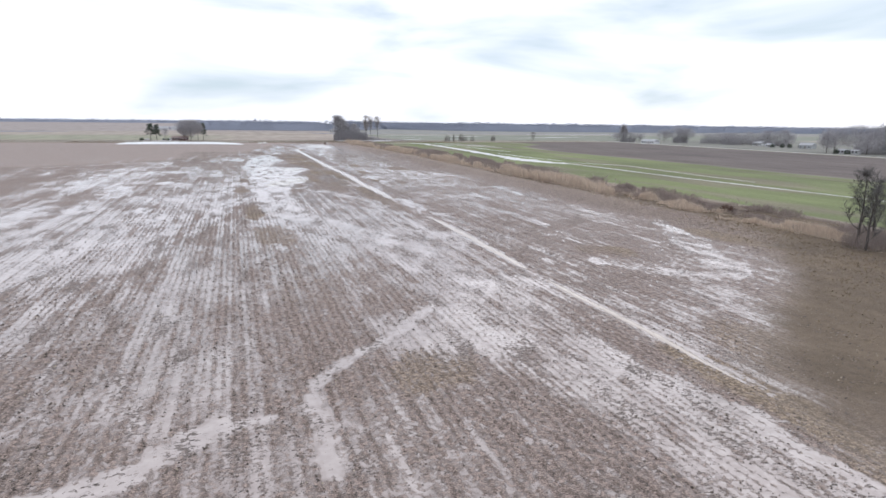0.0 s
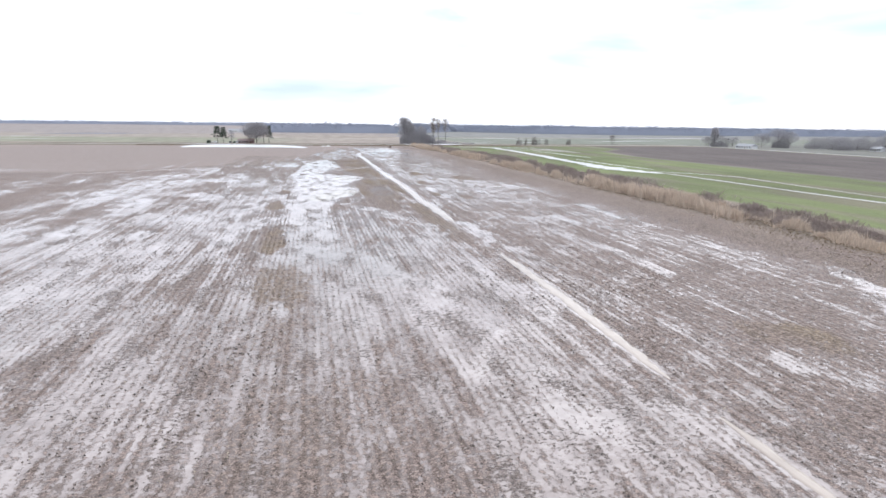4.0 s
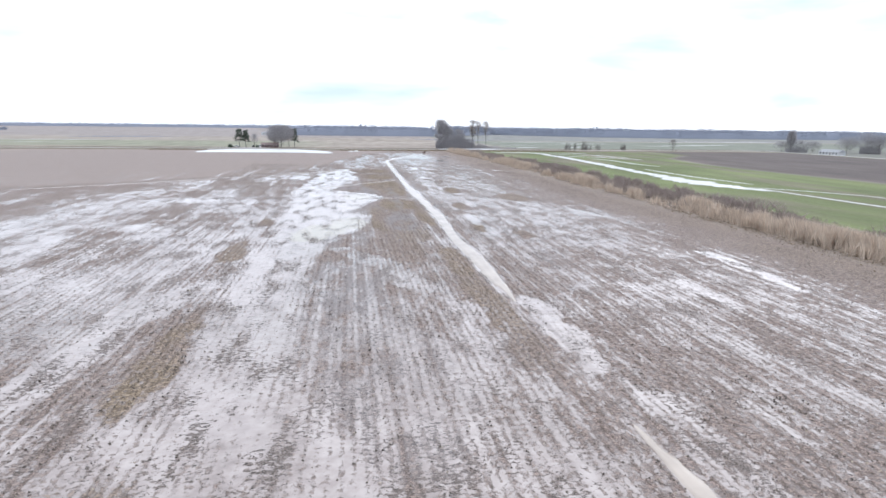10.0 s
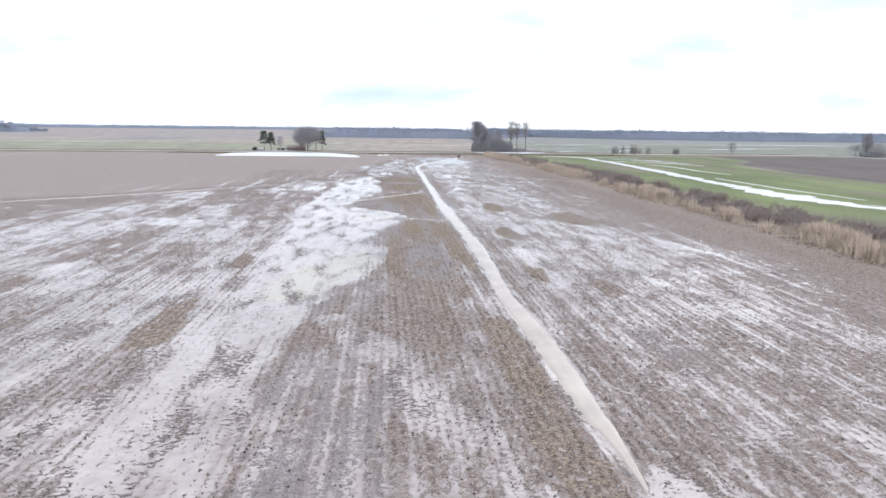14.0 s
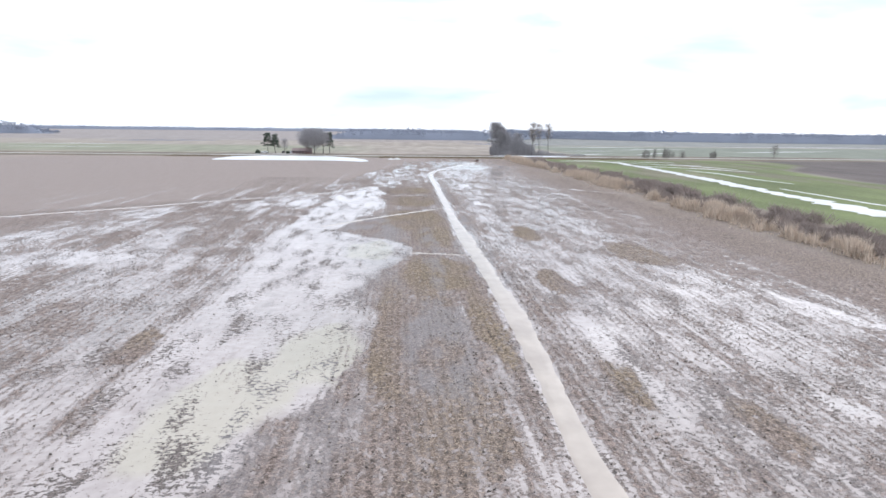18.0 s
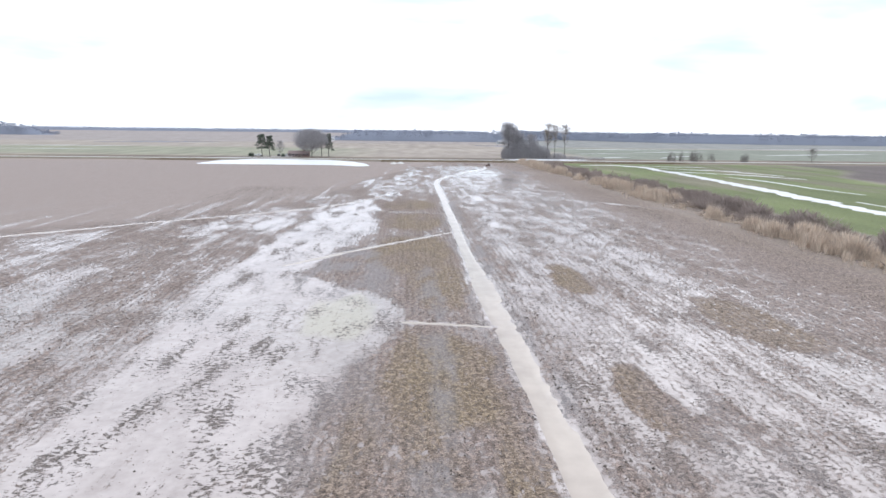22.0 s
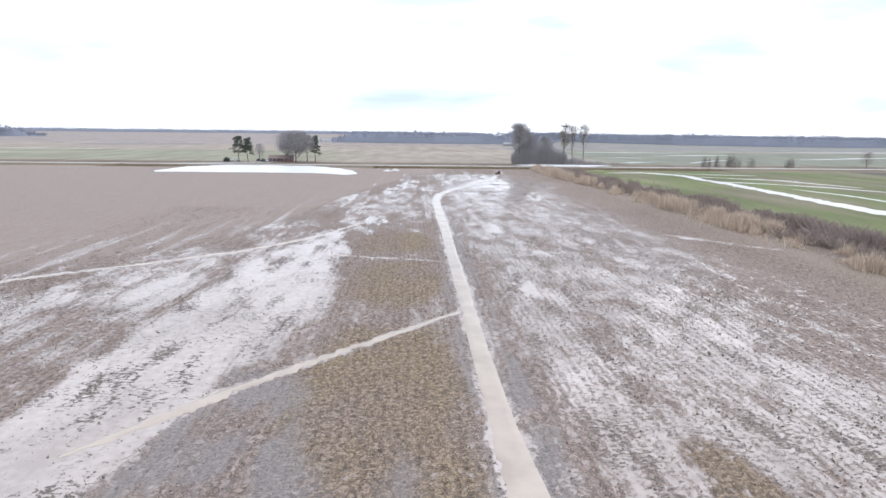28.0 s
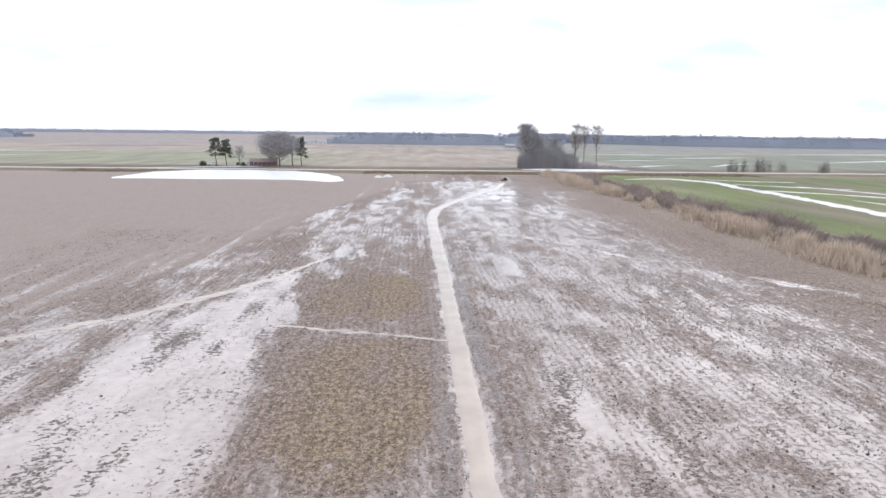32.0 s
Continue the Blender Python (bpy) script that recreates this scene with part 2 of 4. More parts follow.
M_PAINT = plain("white_car_paint", (0.70, 0.70, 0.71), (0.80, 0.80, 0.80), 0.5, 0.25, 0.0)
M_DARKP = plain("dark_car_paint", (0.03, 0.03, 0.035), (0.06, 0.06, 0.07), 0.5, 0.3, 0.0)
M_TYRE = plain("black_rubber", (0.015, 0.015, 0.015), (0.03, 0.03, 0.03), 6.0, 0.9)
M_RUST = plain("rusted_steel", (0.05, 0.025, 0.018), (0.14, 0.07, 0.045), 6.0, 0.85)
M_GALV = plain("galvanised_steel", (0.35, 0.36, 0.37), (0.5, 0.51, 0.52), 2.0, 0.45, 0.1, 0.01, metal=0.6)
M_CONC = plain("pale_concrete", (0.55, 0.53, 0.50), (0.72, 0.70, 0.67), 2.0, 0.9)
M_POLE = plain("weathered_wood", (0.12, 0.10, 0.085), (0.24, 0.205, 0.175), 4.0, 0.9, 0.3, 0.02, (1, 1, 0.1))

# ---- mesh helpers ----
rng = np.random.default_rng(7)


def vnoise(x, y, seed):
    """Smooth value noise in 0..1 on arrays."""
    g = np.random.default_rng(seed).random((256, 256))
    xi, yi = np.floor(x).astype(int), np.floor(y).astype(int)
    fx, fy = x - xi, y - yi
    fx, fy = fx * fx * (3 - 2 * fx), fy * fy * (3 - 2 * fy)
    a, b = g[xi % 256, yi % 256], g[(xi + 1) % 256, yi % 256]
    c, d = g[xi % 256, (yi + 1) % 256], g[(xi + 1) % 256, (yi + 1) % 256]
    return (a * (1 - fx) + b * fx) * (1 - fy) + (c * (1 - fx) + d * fx) * fy


def fbm(x, y, seed, octaves=3):
    s, amp, tot = 0, 1.0, 0.0
    for o in range(octaves):
        s = s + amp * vnoise(x * 2 ** o + 17 * o, y * 2 ** o + 31 * o, seed + o)
        tot += amp
        amp *= 0.5
    return s / tot


def smooth(v, lo, hi):
    k = np.clip((v - lo) / (hi - lo), 0, 1)
    return k * k * (3 - 2 * k)


def mesh_of(name, verts, faces, material, shade=False):
    me = bpy.data.meshes.new(name)
    me.from_pydata([tuple(v) for v in verts], [], [tuple(f) for f in faces])
    me.materials.append(material)
    if shade:
        me.shade_smooth()
    me.update()
    return me


def part(name, me, parent=None, label="", at=None):
    ob = new(name, me)
    if parent is not None:
        ob.parent = parent
    if at is not None:
        ob.matrix_basis = at
    return tagged(ob, label) if label else ob


def bm_mesh(name, bm, material, shade=False):
    bmesh.ops.recalc_face_normals(bm, faces=bm.faces)
    me = bpy.data.meshes.new(name)
    bm.to_mesh(me)
    bm.free()
    me.materials.append(material)
    if shade:
        me.shade_smooth()
    return me


def box(name, material, sx, sy, sz, x=0, y=0, z=0, bevel=0.0, taper=1.0):
    """A block standing on z, with a bevel, narrowed upwards by taper."""
    bm = bmesh.new()
    bmesh.ops.create_cube(bm, size=1.0)
    for v in bm.verts:
        k = taper if v.co.z > 0 else 1.0
        v.co = Vector((x + v.co.x * sx * k, y + v.co.y * sy * k, z + (v.co.z + 0.5) * sz))
    if bevel:
        bmesh.ops.bevel(bm, geom=bm.edges[:], offset=bevel, segments=2, affect="EDGES", profile=0.5)
    return bm_mesh(name, bm, material)


def line_at(points, s):
    """Points (x, y, half width) along a polyline by its share s of the length, on arrays."""
    p = np.array(points, float)
    d = np.r_[0, np.cumsum(np.hypot(*np.diff(p[:, :2], axis=0).T))]
    return [np.interp(s * d[-1], d, p[:, k]) for k in range(p.shape[1])], d[-1]


def line_dist(points, x, y):
    """Distance to a polyline in units of its half width, on arrays."""
    best = np.full(x.shape, 1e9)
    for (ax, ay, aw), (bx, by, bw) in zip(points[:-1], points[1:]):
        dx, dy = bx - ax, by - ay
        k = np.clip(((x - ax) * dx + (y - ay) * dy) / (dx * dx + dy * dy), 0, 1)
        best = np.minimum(best, np.hypot(x - ax - k * dx, y - ay - k * dy) / (aw + k * (bw - aw)))
    return best


def ribbon(name, points, z, material, step=0.7, wobble=0.25, seed=1, cross=5, rag=2.2):
    """A sheet of water along a line, with an uneven bank."""
    _, length = line_at(points, np.array([0.0]))
    n = max(4, int(length / step))
    s = np.linspace(0, 1, n)
    (cx, cy, w), _ = line_at(points, s)
    for _ in range(3):
        cx[1:-1] = (cx[:-2] + 2 * cx[1:-1] + cx[2:]) / 4
        cy[1:-1] = (cy[:-2] + 2 * cy[1:-1] + cy[2:]) / 4
    tx, ty = np.gradient(cx), np.gradient(cy)
    k = np.hypot(tx, ty)
    tx, ty = tx / k, ty / k
    ends = np.sqrt(np.clip(np.minimum(s, 1 - s) * length / (2 * np.maximum(w, 0.1)), 0.02, 1))
    left = w * ends * (1 + wobble * 2 * (fbm(s * length / rag, s * 0, seed) - 0.5) + wobble * (fbm(s * length / 11, s * 0, seed + 5) - 0.5) * 2)
    right = w * ends * (1 + wobble * 2 * (fbm(s * length / rag, s * 0 + 9, seed + 1) - 0.5) + wobble * (fbm(s * length / 11, s * 0 + 3, seed + 6) - 0.5) * 2)
    verts, faces = [], []
    for j in range(cross + 1):
        off = -left + (left + right) * (0, 0.04, 0.35, 0.65, 0.96, 1)[j] 
        rim = j in (0, cross)
        off = off * (1.05 if rim else 1.0)
        verts += list(zip(cx + ty * off, cy - tx * off, np.full(n, z - 0.07 * rim)))
    for j in range(cross):
        for i in range(n - 1):
            a = j * n + i
            faces.append((a, a + n, a + n + 1, a + 1))
    return new(name, mesh_of(name, verts, faces, material, True))

# ---- plan of the field: x across the rows, y along them ----
STREAM = [(24.4, -60, 0.7), (23.6, -10, 0.7), (23.3, 12, 0.7), (23.6, 28, 0.7), (24.3, 45, 0.8), (24.6, 62, 0.7), (24.2, 80, 0.9),
          (24.2, 105, 0.85), (24.4, 120, 1.25), (23.9, 135, 0.95), (24.2, 143, 0.9), (24.6, 152, 1.15), (25.0, 164, 1.3), (24.9, 177, 1.15), (24.6, 192, 1.25),
          (24.4, 209, 1.5), (24.2, 222, 1.05), (24.2, 236, 0.9), (24.5, 255, 0.92), (24.6, 280, 0.95), (25.0, 300, 1.05), (24.8, 320, 1.1), (25.0, 352, 1.2), (26.5, 366, 1.2), (32, 383, 1.2), (50, 424, 1.3), (57, 447, 1.0)]
TRIBS = {
    "upper": [(23.4, 272.4, 0.25), (18.2, 274.1, 0.3), (13.1, 275.3, 0.3), (8.3, 276.7, 0.35), (4.5, 278, 0.3)],
    "middle": [(23.2, 247.6, 0.45), (18.7, 243.2, 0.5), (14.6, 239.0, 0.7), (9.6, 234.2, 0.8), (4.8, 229, 0.9), (1.0, 224.6, 0.9), (-3.4, 219.4, 0.5)],
    "lower": [(23.3, 192.6, 0.45), (18.3, 193.6, 0.5), (14.0, 194.4, 0.6)],
    "long": [(-90, 221, 0.6), (-69, 234.6, 0.7), (-53, 246, 0.7), (-41, 257, 0.75), (-21, 271.6, 0.8), (-11, 279, 0.9), (-2.8, 289, 0.8), (1.8, 297.5, 0.6), (7.4, 309.5, 0.4)],
    "fork": [(5.2, 10.6, 0.7), (-0.1, 4.4, 0.9), (-4.7, 0.2, 0.75), (-7.5, -2.5, 0.7), (-9.3, -6, 0.75), (-9.0, -10, 0.8), (-9.2, -16, 0.9)],
    "fork_left": [(-12.6, -8.6, 0.7), (-15.7, -8.6, 1.0), (-18.2, -10.8, 1.2), (-20.9, -12.9, 1.4), (-24, -14.4, 1.7)],
    "right": [(32.6, 333.5, 0.5), (41, 328.5, 0.7), (48.5, 320.5, 0.8), (56, 309, 0.6)],
}
# sheets of standing water: depth, then points with half widths
SHEET = [(3, 299, 2.0), (2.2, 283, 4.8), (0.6, 268, 7.0), (0.2, 252, 8.6), (-1.2, 240, 8.0), (-4, 226, 5.5), (-4.5, 214, 5.8), (-2, 205, 8.5), (1.5, 197, 12), (0.5, 188, 10.5),
         (-0.7, 174, 8.5), (-0.2, 158, 9), (-0.5, 147, 8), (-2.5, 142, 6), (-3, 133, 5), (-4.5, 120, 4.4), (-5, 108, 4.6), (-4.5, 95, 4.4), (-4, 84, 4.4),
         (-1.5, 74, 3.7), (2.5, 64, 4.7), (6, 56, 4.2), (9.5, 46, 5), (10.5, 35, 4.4), (11.5, 20, 5.4), (12, 8, 5.8), (12, -4, 5.6), (13, -14, 4.6), (12.5, -24, 5), (13, -34, 5)]
SHEETS = [
    (0.54, [(4, 127, 1.8), (8.5, 121, 2.6), (11.5, 110, 2.6), (15, 100, 2.6), (18.3, 92, 2.4), (18.5, 83, 1.2)]),
    (0.62, [(15.5, -6, 0.8), (18, -15, 1.4), (18.9, -23, 1.7), (19, -36, 2)]),
    (0.66, [(-10.5, 111, 1.6), (-14, 103, 2.0), (-16.5, 95, 2.3), (-17.2, 85, 2.3), (-19, 74, 1.6), (-21, 64, 1.0)]),
    (0.47, [(36, 26, 1.2), (40, 18, 2.0), (44, 12.5, 2.6), (42, 5, 2.6), (38.5, 0, 2.4), (38.5, -6, 1.4)]),
    (0.47, [(70, 51, 1.3), (63, 38, 2.0), (56, 26.5, 2.6), (50.5, 13.5, 2.6), (45, 9, 1.6)]),
    (0.80, [(25.1, 99, 0.9), (26, 93, 1.6), (26, 85, 1.6), (25.4, 77, 0.9)]),
    (0.60, [(47.5, 171, 1.0), (45.6, 158, 1.3), (44.3, 149, 1.4), (45, 140, 1.2), (46, 126, 0.8)]),
    (0.66, [(59, 170, 1.1), (60.2, 164, 1.5), (61.4, 157, 1.2)]),
    (0.55, [(28.8, 208, 1.4), (34, 201, 1.6), (41, 191, 1.6), (45, 181, 1.2), (47, 172, 0.8)]),
    (0.46, [(65, 301, 0.9), (72, 290.5, 1.6), (78, 285, 1.2), (83, 280, 0.6)]),
    (0.52, [(52.4, 280, 1.0), (52, 262, 1.4), (50, 249, 1.5), (48, 239, 1.3), (47, 226, 0.8)]),
    (0.50, [(39, 280, 0.9), (39.6, 273, 1.2), (39, 264, 0.9)]),
    (0.46, [(18.5, 420, 3.0), (15, 384, 5.0), (11, 355, 6.0), (8, 330, 6.0), (6, 312, 4.0)]),
]
# soft-edged wet spots: x, y, half width, half length, strength
WET = [(10.5, 314, 2.4, 7, 0.8), (62, 112, 1.2, 8, 0.5), (61, 101, 1.0, 5, 0.5), (-38, 45, 8, 16, 0.12), (-46, 98, 2.6, 4, 0.5), (-33, 93, 1.8, 5, 0.4), (-25.3, 67, 1.2, 6, 0.4),
       (-44, 136, 3, 9, 0.25), (-7.7, 47, 0.9, 3, 0.4), (-33, 150, 4, 5, 0.2), (-33, 191, 6, 4, 0.2), (31.5, 156, 1.3, 8, 0.25), (32.6, 143, 1.2, 5, 0.3)]
WET2 = [(70, 402, 8, 14, 0.22), (49, 405, 7, 20, 0.25), (56, 363, 2.5, 9, 0.35), (34.5, 304, 1.6, 9, 0.3), (32.7, 262, 1.2, 8, 0.3), (36, 181, 1.6, 7, 0.3),
        (-13, 258, 3.5, 9, 0.25), (-25, 250, 3.5, 10, 0.2), (4, 4, 5, 8, 0.16), (28, 66, 2.2, 8, 0.2), (43, 62, 1.2, 10, 0.25), (48, 97, 1.3, 9, 0.25)]
# strawy, drier ground: x, y, half width, half length, strength
DRY = [(15.5, 229, 6.8, 15, 1.0), (16, 261, 6.8, 11, 1.0), (15.2, 288, 7.2, 10, 1.0), (18.5, 210, 3.6, 12, 0.9), (18.3, 181, 4.2, 9, 1.0), (11.3, 158, 1.6, 18, 0.9),
       (21.6, 162, 1.5, 13, 0.9), (15.5, 180, 2.4, 12, 0.8), (16.5, 140, 3.5, 8, 0.5), (14, 150, 4.5, 34, 0.35), (13.5, 158, 3, 16, 0.3), (-4.5, 32, 6.5, 18, 0.12), (-8, 57, 3.4, 11, 0.5)]
DRY2 = [(-10.3, 86, 2.0, 11, 0.9), (-12.5, 127, 2.0, 7, 0.7), (-11.3, 155, 1.6, 4, 0.8), (22.6, -16, 2.2, 12, 0.8), (36.6, 212, 2.2, 7, 0.9), (33, 175, 2.0, 6, 0.9), (30.5, 146, 1.4, 5, 0.8), (37.6, 138, 1.5, 5, 0.8), (21, 118, 1.6, 10, 0.7), (51, 193, 4, 9, 0.6),
        (41, 29, 4, 4, 0.8), (68, 33, 4, 9, 0.8), (31, -12, 4, 10, 0.5), (18, -28, 4, 5, 0.5), (0.8, -4, 3.5, 4, 0.5), (21, 92, 2, 16, 0.5)]
# smooth grey slime, where water stood: x, y, half width, half length, strength
GREY = [(6, 224, 4.5, 9, 0.9), (7, 212, 6.5, 11, 0.8), (16.3, 156, 3.4, 17, 0.8), (5, 104, 5, 18, 0.75), (5, 140, 4.5, 12, 0.6), (9, 176, 4, 10, 0.4), (26.2, 205, 1.3, 40, 0.8), (26.4, 285, 1.0, 60, 0.8),
        (22.6, 240, 0.5, 60, 0.6), (9, 78, 6, 14, 0.4), (45, 395, 14, 24, 0.5), (56, 300, 7, 40, 0.35), (36, 150, 4, 40, 0.3), (17.3, 196, 1.5, 24, 0.8)]
# yellowish scum on still water
YELLOW = [(7.4, 196.2, 3.6, 7, 0.9), (5.5, 152.0, 3.6, 7, 0.9), (-1.5, 139.5, 3.6, 7, 0.9), (0.5, 144.3, 3.6, 7, 0.9)]
DITCH_X, ROAD_Y, SIDE_X = 96.5, 514.0, 380.0


def blobs(spots, x, y):
    out = np.zeros_like(x)
    wx, wy = (fbm(x / 2.2, y / 4.5, 61) - 0.5) * 2.0, (fbm(x / 3, y / 7, 71) - 0.5) * 6.0
    for cx, cy, rx, ry, s in spots:
        d = (np.abs(x + wx - cx) / rx) ** 2.4 + (np.abs(y + wy - cy) / ry) ** 2.4
        out = np.maximum(out, s * (1 - smooth(d, 0.55, 1.35)))
    return out


def field_wetness(x, y):
    """Share of standing water, 0 to 1, and of strawy ground."""
    rows_n = fbm(x / 1.1, y / 16, 3) * 0.55 + fbm(x / 3.4, y / 40, 5) * 0.45
    lump = fbm(x / 7, y / 16, 9)
    right = smooth(x, 22, 30)
    w = 0.345 + (0.62 - 0.26 * right) * (rows_n - 0.5) + (0.45 - 0.2 * right) * (lump - 0.5) + 0.34 * (fbm(x / 2.4, y / 3.8, 13) - 0.5)
    w = w + 0.08 * np.sin(x * 3.3 + 2 * fbm(x / 9, y / 30, 17)) * (1 - smooth(y, 120, 220))
    left = smooth(-x, -20, 12)
    w = w + 0.04 * left * smooth(y, -20, 60) - 0.22 * smooth(-x, 48, 95)
    w = w + 0.07 * left * smooth(y, 15, 45) * (1 - smooth(y, 215, 240))
    w = w + 0.13 * smooth(x, 2, 8) * (1 - smooth(x, 20, 24)) * smooth(y, -10, 20) * (1 - smooth(y, 85, 115))
    w = w + 0.06 * (1 - smooth(x, 6, 12)) * smooth(y, 0, 25) * (1 - smooth(y, 70, 110))
    # drier towards the ditch and the headland
    w = w - 0.04 * smooth(y, 190, 225) * (1 - smooth(x, 10, 24)) + 0.07 * smooth(y, 290, 360) * smooth(x, 24, 34)
    w = w - 0.5 * smooth(x + 8 * (fbm(x / 9, y / 30, 15) - 0.5), 62, 80)
    corner = smooth(x - np.interp(y, [-40, -12, 0, 10, 26, 42, 60], [14, 27, 43, 55, 69, 77, 88]) + 5 * (fbm(x / 4, y / 6, 19) - 0.5), 0, 9)
    w = w * (1 - 0.8 * corner) - 0.2 * corner
    w = w + (0.02 + 0.13 * smooth(y, 115, 150) - 0.05 * smooth(y, 215, 245)) * smooth(x, 26, 32) * (1 - smooth(x, 50, 62)) * smooth(y, 20, 90)
    # smooth brown ground beyond the long rill
    rill = np.interp(x, [-90, -69, -41, -21, -14, -8, -2.4, 6.2, 12, 17, 40, 78], [221, 234.6, 257, 275, 292, 316, 352, 386, 410, 440, 447, 450])
    past = smooth(y - rill, 1, 14)
    w = w * (1 - 0.85 * past) - 0.05 * past
    w = w + 0.45 * past * smooth(fbm(x / 1.6, y / 40, 21) + 0.25 * (fbm(x / 1.2, y / 3, 22) - 0.5), 0.53, 0.7) * (1 - smooth(y - rill, 10, 90))
    # the sheets, with ragged shores
    u = x + 3.0 * (fbm(x / 5, y / 9, 23) - 0.5) + 2.0 * (fbm(x / 1.5, y / 3.2, 26) - 0.5)
    v = y + 5 * (fbm(x / 5, y / 8, 29) - 0.5)
    ripple = 0.2 * (rows_n - 0.5) + 0.7 * (fbm(x / 2.2, y / 4.5, 33) - 0.5)
    inside = np.zeros_like(x)
    deep = np.interp(y, [-40, 20, 60, 110, 140, 190, 230, 300], [0.42, 0.54, 0.66, 0.78, 0.88, 0.92, 0.90, 0.84])
    for depth, pts in [(deep, SHEET), *SHEETS]:
        k = 1 - smooth(line_dist(pts, u, v), 0.80, 1.12)
        w = w * (1 - k) + np.maximum(w, depth + ripple) * k
        inside = np.maximum(inside, k)
    w = w * (1 - 0.45 * blobs(GREY, x, y) * (x < 24) * smooth(y, 130, 150) * (1 - inside))
    dry = np.maximum(blobs(DRY, x, y), blobs(DRY2, x, y))
    dry = np.maximum(np.maximum(dry, 0.35 * smooth(x, 64, 78)), 0.7 * corner)
    dry_keep = dry * (1 - inside * 0.8)
    w = w * (1 - 0.9 * dry_keep)
    w = np.maximum(w, w + blobs(WET, x, y) + blobs(WET2, x, y))
    # silt washed along the banks and rills
    bank = 1 - smooth(line_dist(STREAM, x, y), 1.2, 3.2)
    w = np.maximum(w, 0.35 * bank * smooth(y, 90, 150) * (0.6 + 0.8 * fbm(x / 0.8, y / 3, 41)))
    flow = np.interp(y, [-18, -12, 14, 22, 26, 60, 66, 97, 104], [0.1, 0.7, 0.7, 0.15, 0.8, 0.8, 0.2, 0.2, 0.8])
    w = np.maximum(w, flow * (1 - smooth(line_dist(STREAM, x, y) + 1.5 * (fbm(x / 0.7, y / 1.6, 43) - 0.5), 0.75, 1.7)))
    for pts in TRIBS.values():
        w = np.maximum(w, 0.85 * (1 - smooth(line_dist(pts, x, y) + 1.7 * (fbm(x / 0.8, y / 0.9, 46) - 0.5), 0.5, 1.3)))
    # the old water line breaks up where the stream runs dry
    gap = (1 - smooth(np.abs(x - 24.3), 0.8, 2.6)) * (smooth(y, 60, 66) * (1 - smooth(y, 100, 108)) + smooth(y, -20, -8) * (1 - smooth(y, 20, 40)))
    w = np.maximum(w, 0.4 * gap * smooth(fbm(x / 2, y / 6, 44), 0.35, 0.55))
    return np.clip(w, 0, 0.88), np.clip(dry_keep, 0, 1), np.maximum(past * (1 - smooth(x, 20, 45)), 0.2 * smooth(x + 6 * (lump - 0.5), 58, 76) * smooth(y, 60, 120))


def steps(*spans):
    """Coordinates from (start, end, step) spans."""
    return np.unique(np.round(np.concatenate([np.arange(a, b, s) for a, b, s in spans]), 3))


